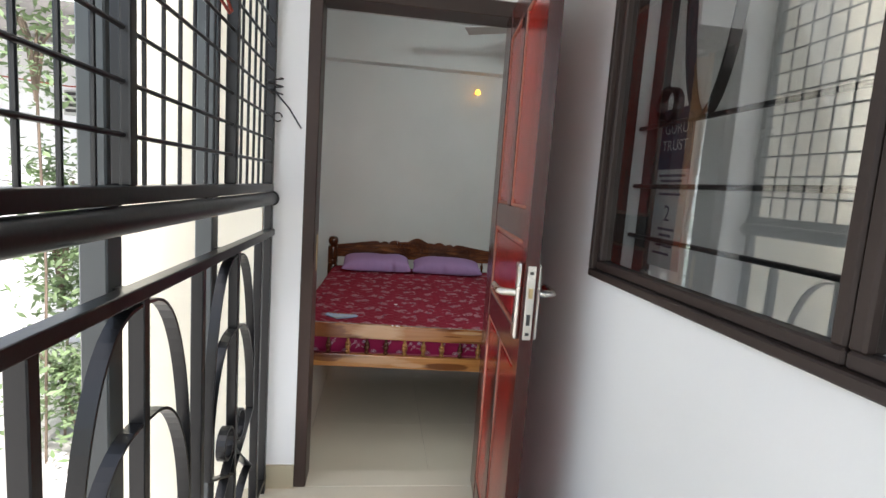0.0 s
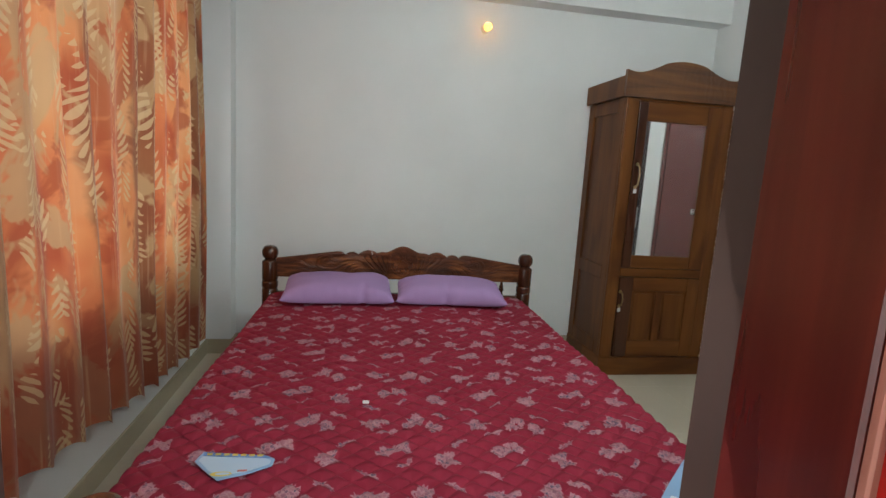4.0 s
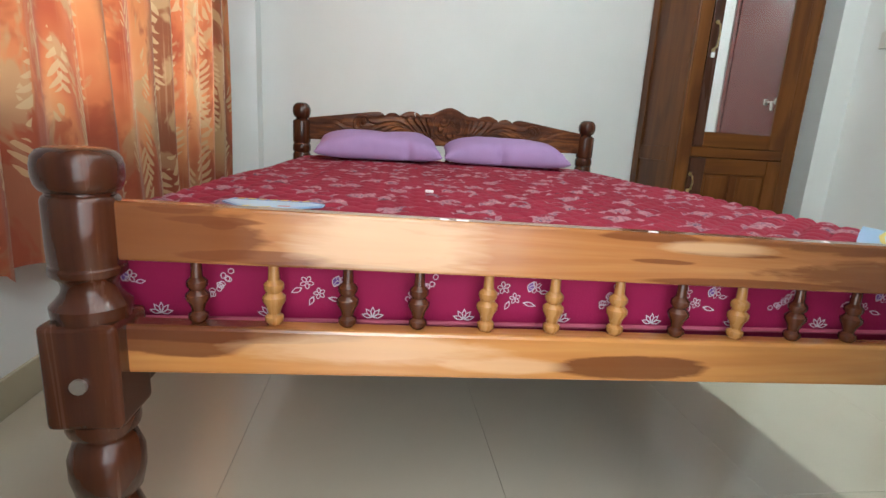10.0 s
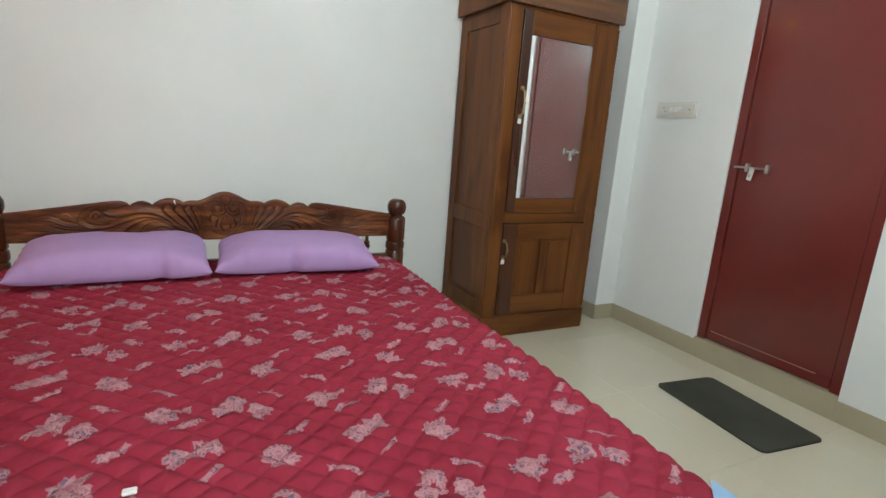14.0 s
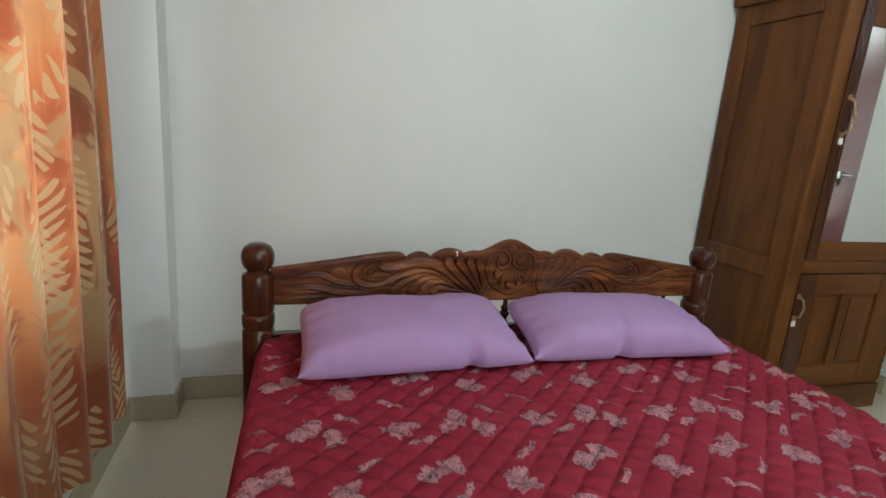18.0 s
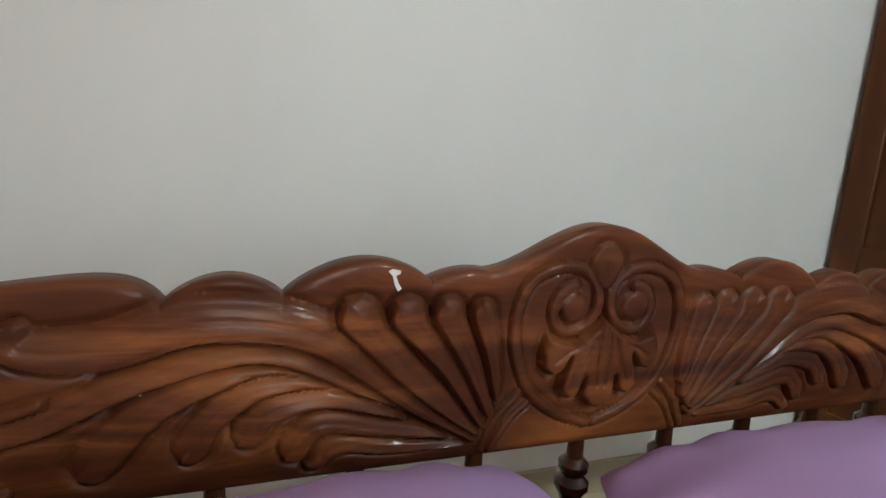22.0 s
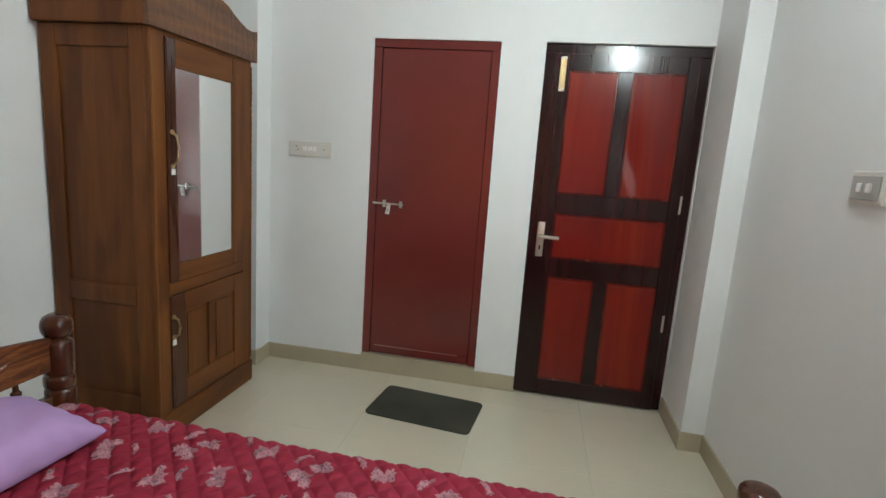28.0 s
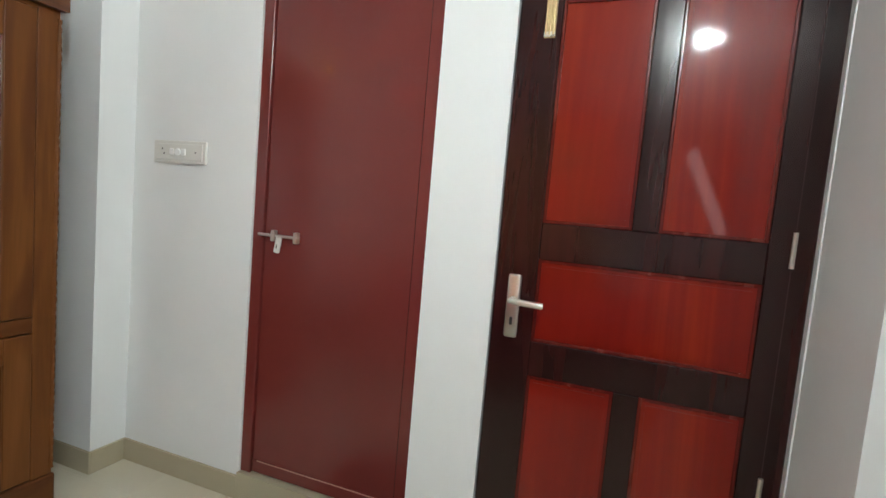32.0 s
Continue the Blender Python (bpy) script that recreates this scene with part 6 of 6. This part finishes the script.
part("yellow_arc", flat_sheet([(0.891, 3.028), (0.808, 2.967), (0.747, 2.908), (0.714, 2.866), (0.722, 2.866), (0.753, 2.904), (0.813, 2.961), (0.890, 3.020)], LZ + 0.0026, LZ + 0.0032), M_YELLOW, lb)
part("blue_block", flat_sheet([(0.841, 2.974), (0.857, 2.957), (0.828, 2.932), (0.800, 2.912), (0.774, 2.886), (0.762, 2.901), (0.800, 2.938)], LZ + 0.0026, LZ + 0.0032), M_BLUEINK, lb)
part("red_mark", flat_sheet([(0.845, 2.950), (0.865, 2.946), (0.858, 2.922), (0.828, 2.914), (0.796, 2.888), (0.788, 2.898), (0.822, 2.924), (0.846, 2.932)], LZ + 0.0032, LZ + 0.0038), M_REDINK, lb)
part("yellow_mark", flat_sheet([(0.822 + 0.026 * math.cos(a) + 0.010 * math.sin(a), 2.886 + 0.014 * math.sin(a) + 0.006 * math.cos(a)) for a in [k * 0.3142 for k in range(20)]], LZ + 0.0026, LZ + 0.0033), M_YELLOW, lb)
part("white_mark", flat_sheet([(0.822 + 0.019 * math.cos(a) + 0.007 * math.sin(a), 2.887 + 0.010 * math.sin(a) + 0.004 * math.cos(a)) for a in [k * 0.3142 for k in range(20)]], LZ + 0.0033, LZ + 0.0038), M_PAPER, lb)
for x, y, r in ((0.874, 2.986, 0.012), (0.866, 2.974, 0.009), (0.753, 2.884, 0.012), (0.768, 2.874, 0.011), (0.745, 2.872, 0.009)):
    part("green_mark", flat_sheet([(x + (r + 0.4 * r * math.cos(5 * a)) * math.cos(a), y + (r + 0.4 * r * math.cos(5 * a)) * math.sin(a)) for a in [k * 0.3142 for k in range(20)]], LZ + 0.0027, LZ + 0.0031), M_GREENINK, lb)
part("white_mark", flat_sheet([(0.700, 2.884), (0.686, 2.873), (0.700, 2.868), (0.712, 2.876)], LZ + 0.002, LZ + 0.0026), M_PAPER, lb)

# calendar and scroll grille behind the balcony window
cal = thing("calendar", pose(0, 0, 0), "printed wall calendar hanging behind the balcony window", "calendar")
CXX = BX1 + 0.115
part("sheet", cuboid(CXX, CXX + 0.003, 1.37, 1.50, 1.20, 1.44), M_OLDPAPER, cal)
part("header", cuboid(CXX - 0.001, CXX + 0.003, 1.37, 1.50, 1.44, 1.585), M_INK, cal, "dark blue calendar head")


def lettering(text, size, m, material, parent):
    cu = bpy.data.curves.new("lettering", "FONT")
    cu.body, cu.size, cu.align_x = text, size, "CENTER"
    tmp = bpy.data.objects.new("lettering", cu)
    me = bpy.data.meshes.new_from_object(tmp)
    bpy.data.objects.remove(tmp)
    me.transform(m)
    me.materials.clear()
    me.materials.append(material)
    ob = new("lettering", me)
    ob.parent = parent
    return ob


FACE = Matrix(((0, 0, -1, 0), (-1, 0, 0, 0), (0, 1, 0, 0), (0, 0, 0, 1)))
for text, y, z, size, mm in (("GURU", 1.435, 1.525, 0.036, M_OLDPAPER), ("TRUST", 1.435, 1.485, 0.036, M_OLDPAPER), ("2", 1.435, 1.315, 0.055, M_INK)):
    lettering(text, size, Matrix.Translation((CXX - 0.002, y, z)) @ FACE, mm, cal)
for k, (z, y0, y1) in enumerate(((1.425, 1.38, 1.49), (1.412, 1.39, 1.48), (1.395, 1.40, 1.47), (1.38, 1.39, 1.48), (1.295, 1.40, 1.47), (1.28, 1.41, 1.46), (1.255, 1.40, 1.47), (1.235, 1.41, 1.48))):
    part("print_line", cuboid(CXX - 0.001, CXX + 0.0, y0, y1, z - 0.003, z + 0.003), M_INK, cal)
sg = thing("scroll_grille", pose(0, 0, 0), "black iron scroll bars inside the balcony window", "grille")
SX = BX1 + 0.09
for z in (1.545, 1.397, 1.268):
    part("bar", tube([(SX, BW0, z), (SX, BW1, z)], 0.006, 8), M_IRON, sg)
part("side_bar", cuboid(SX + 0.016, SX + 0.040, BW1 - 0.050, BW1, BWZ0, BWZ1, 0.002, 1), M_IRON, sg)


def scroll_strap(pts):
    """A flat strap bent along (y, z) points, its width across the window."""
    bm = strap(pts)
    for q in bm.verts:
        q.co.x = SX + (q.co.x - RX) * 0.9
    return bm


part("ring", scroll_strap([(1.440 + 0.040 * math.cos(a * 0.3142), 1.588 + 0.040 * math.sin(a * 0.3142)) for a in range(21)]), M_IRON, sg)
for s in (-1, 1):
    part("scroll", scroll_strap([(1.305 + s * 0.095 * math.sin(k / 12 * math.pi / 2), 1.548 + 0.42 * (1 - math.cos(k / 12 * math.pi / 2))) for k in range(13)]), M_IRON, sg)

# ---- outside ----
structure("ground", cuboid(-300, 300, -300, 300, -3.2, -3.0), M_CONC, "dusty grey ground with litter", category="ground")


def foliage(name, place, radius, count, seed, label):
    """A bush or crown: stems and many small leaves in uneven clumps."""
    rnd = random.Random(seed)
    t = thing(name, pose(*place), label, "bush")
    st = bmesh.new()
    for k in range(6):
        a = rnd.uniform(0, 6.28)
        tip = Vector((radius[0] * 0.7 * math.cos(a), radius[1] * 0.7 * math.sin(a), radius[2] * rnd.uniform(0.3, 0.9)))
        seg = tube([Vector((0, 0, -radius[2])), tip * 0.4, tip], 0.02, 6)
        me = bpy.data.meshes.new("tmp")
        seg.to_mesh(me)
        seg.free()
        st.from_mesh(me)
        bpy.data.meshes.remove(me)
    seg = tube([Vector((0, 0, -3.02 - place[2])), Vector((0.05, 0.03, (-3.02 - place[2]) * 0.5)), Vector((0, 0, 0))], 0.018, 6)
    me = bpy.data.meshes.new("tmp")
    seg.to_mesh(me)
    seg.free()
    st.from_mesh(me)
    bpy.data.meshes.remove(me)
    part("stem", st, M_BARK, t)
    clumps = [(Vector((rnd.gauss(0, 0.45) * radius[0], rnd.gauss(0, 0.45) * radius[1], rnd.uniform(-0.9, 0.9) * radius[2])), rnd.uniform(0.14, 0.4)) for _ in range(26)]
    verts, faces = [], []
    for i in range(count):
        c, r = rnd.choice(clumps)
        p = c + Vector((rnd.gauss(0, r), rnd.gauss(0, r), rnd.gauss(0, r)))
        u = Vector((rnd.uniform(-1, 1), rnd.uniform(-1, 1), rnd.uniform(-0.6, 0.4))).normalized()
        w = u.cross(Vector((rnd.uniform(-1, 1), rnd.uniform(-1, 1), 1))).normalized()
        l = rnd.uniform(0.05, 0.11)
        n = len(verts)
        verts += [p - u * l, p - w * l * 0.35, p + u * l, p + w * l * 0.35]
        faces.append((n, n + 1, n + 2, n + 3))
    me = bpy.data.meshes.new("leaves")
    me.from_pydata(verts, [], faces)
    me.materials.append(M_LEAF)
    lv = new("leaves", me)
    lv.parent = t
    tagged(lv, "", "", "", "stuff")
    return t


foliage("bush", (-4.9, 8.6, 0.2), (0.45, 0.4, 1.1), 2200, 4, "leafy green bush growing up against the white house")
foliage("bush", (-4.6, 8.4, -2.0), (0.9, 0.5, 0.8), 1800, 9, "low green bushes at the foot of the wall")
foliage("creeper", (-4.7, 7.8, 2.7), (0.35, 0.3, 0.6), 420, 14, "thin green creeper hanging by the railing")
hs = thing("house", pose(0, 0, 0), "pale plastered neighbouring house with small vents and a tiled eave", "house")
bm = bmesh.new()
box(bm, -14, -2.6, 9.6, 9.8, -3, 4.2)
part("wall", bm, M_PALEWALL, hs)
eave = bmesh.new()
v8 = [eave.verts.new(c) for c in ((-14, 8.4, 3.0), (-2.4, 8.4, 3.0), (-2.4, 9.9, 4.0), (-14, 9.9, 4.0), (-14, 8.4, 3.1), (-2.4, 8.4, 3.1), (-2.4, 9.9, 4.1), (-14, 9.9, 4.1))]
for f in ((3, 2, 1, 0), (4, 5, 6, 7), (0, 1, 5, 4), (2, 3, 7, 6), (1, 2, 6, 5), (3, 0, 4, 7)):
    eave.faces.new([v8[i] for i in f])
part("eave", eave, M_ROOF, hs, "dark weathered roof eave")
for x, z in ((-3.75, 2.3), (-3.3, 2.25), (-5.2, 2.3)):
    wv = part("vent_window", cuboid(x - 0.16, x + 0.16, 9.57, 9.61, z - 0.2, z + 0.2, 0.01), M_GREYWALL, hs)
    for k in range(4):
        part("louvre", cuboid(x - 0.13, x + 0.13, 9.555, 9.575, z - 0.15 + k * 0.09, z - 0.10 + k * 0.09), M_DARKHOLE, wv)
structure("yard_wall", cuboid(-9, -2.2, 8.9, 9.05, -3, -1.6, 0.02), M_GREYWALL, "low weathered plaster yard wall", category="wall")
rnd = random.Random(7)
bits = bmesh.new()
for i in range(420):
    x, y = rnd.gauss(-3.3, 0.7), rnd.gauss(6.8, 1.0)
    s = rnd.uniform(0.02, 0.09)
    a = rnd.uniform(0, 3.14)
    q = [bits.verts.new((x + s * math.cos(a + k * 1.57) * rnd.uniform(0.5, 1.2), y + s * math.sin(a + k * 1.57), -2.995 + rnd.uniform(0.0, 0.05))) for k in range(4)]
    bits.faces.new(q)
tagged(mesh_ob("litter", bits, M_PAPER), "scattered pale paper and plastic litter on the ground", "litter", "", "stuff")
for k, (z, dz) in enumerate(((1.0, 0.25), (0.5, 0.2), (-0.1, 0.3), (2.6, 0.1))):
    tagged(mesh_ob("cable", tube([(-9, 9.61, z + dz), (-7, 9.2, z + 0.05), (-5, 9.1, z - 0.1), (-3.6, 9.3, z), (-2.7, 9.61, z + 0.1)], 0.012, 6), M_WIRE if k == 3 else M_DARKHOLE), "thin overhead cable across the yard", "cable")
tagged(mesh_ob("red_wire", tube([(-0.53, 0.9, 1.99), (-0.527, 1.25, 1.845), (-0.53, 1.52, 1.775), (-0.527, 1.66, 1.752), (-0.53, 1.69, 1.765), (-0.532, 1.62, 1.80), (-0.535, 1.47, 1.87), (-0.535, 1.3, 1.96)], 0.004, 8), M_WIRE), "loose reddish wire looped on the grille", "wire")

# ---- floor tiles ----
fl = bpy.data.objects["floor"]
tile_me = {}
NT = 0.6
x = XL
while x < XR:
    x1 = min(x + NT, XR)
    y = YF
    while y < YB:
        y1 = min(y + NT, YB)
        key = (round(x1 - x, 3), round(y1 - y, 3))
        if key not in tile_me:
            bmt = cuboid(0.0004, key[0] - 0.0004, 0.0004, key[1] - 0.0004, -0.006, 0.0, 0.0004, 1)
            me = bpy.data.meshes.new("tile")
            bmt.to_mesh(me)
            bmt.free()
            me.materials.append(M_TILE)
            tile_me[key] = me
        o = new("tile", tile_me[key])
        o.parent = fl
        o.location = (x, y, 0)
        y += NT
    x += NT
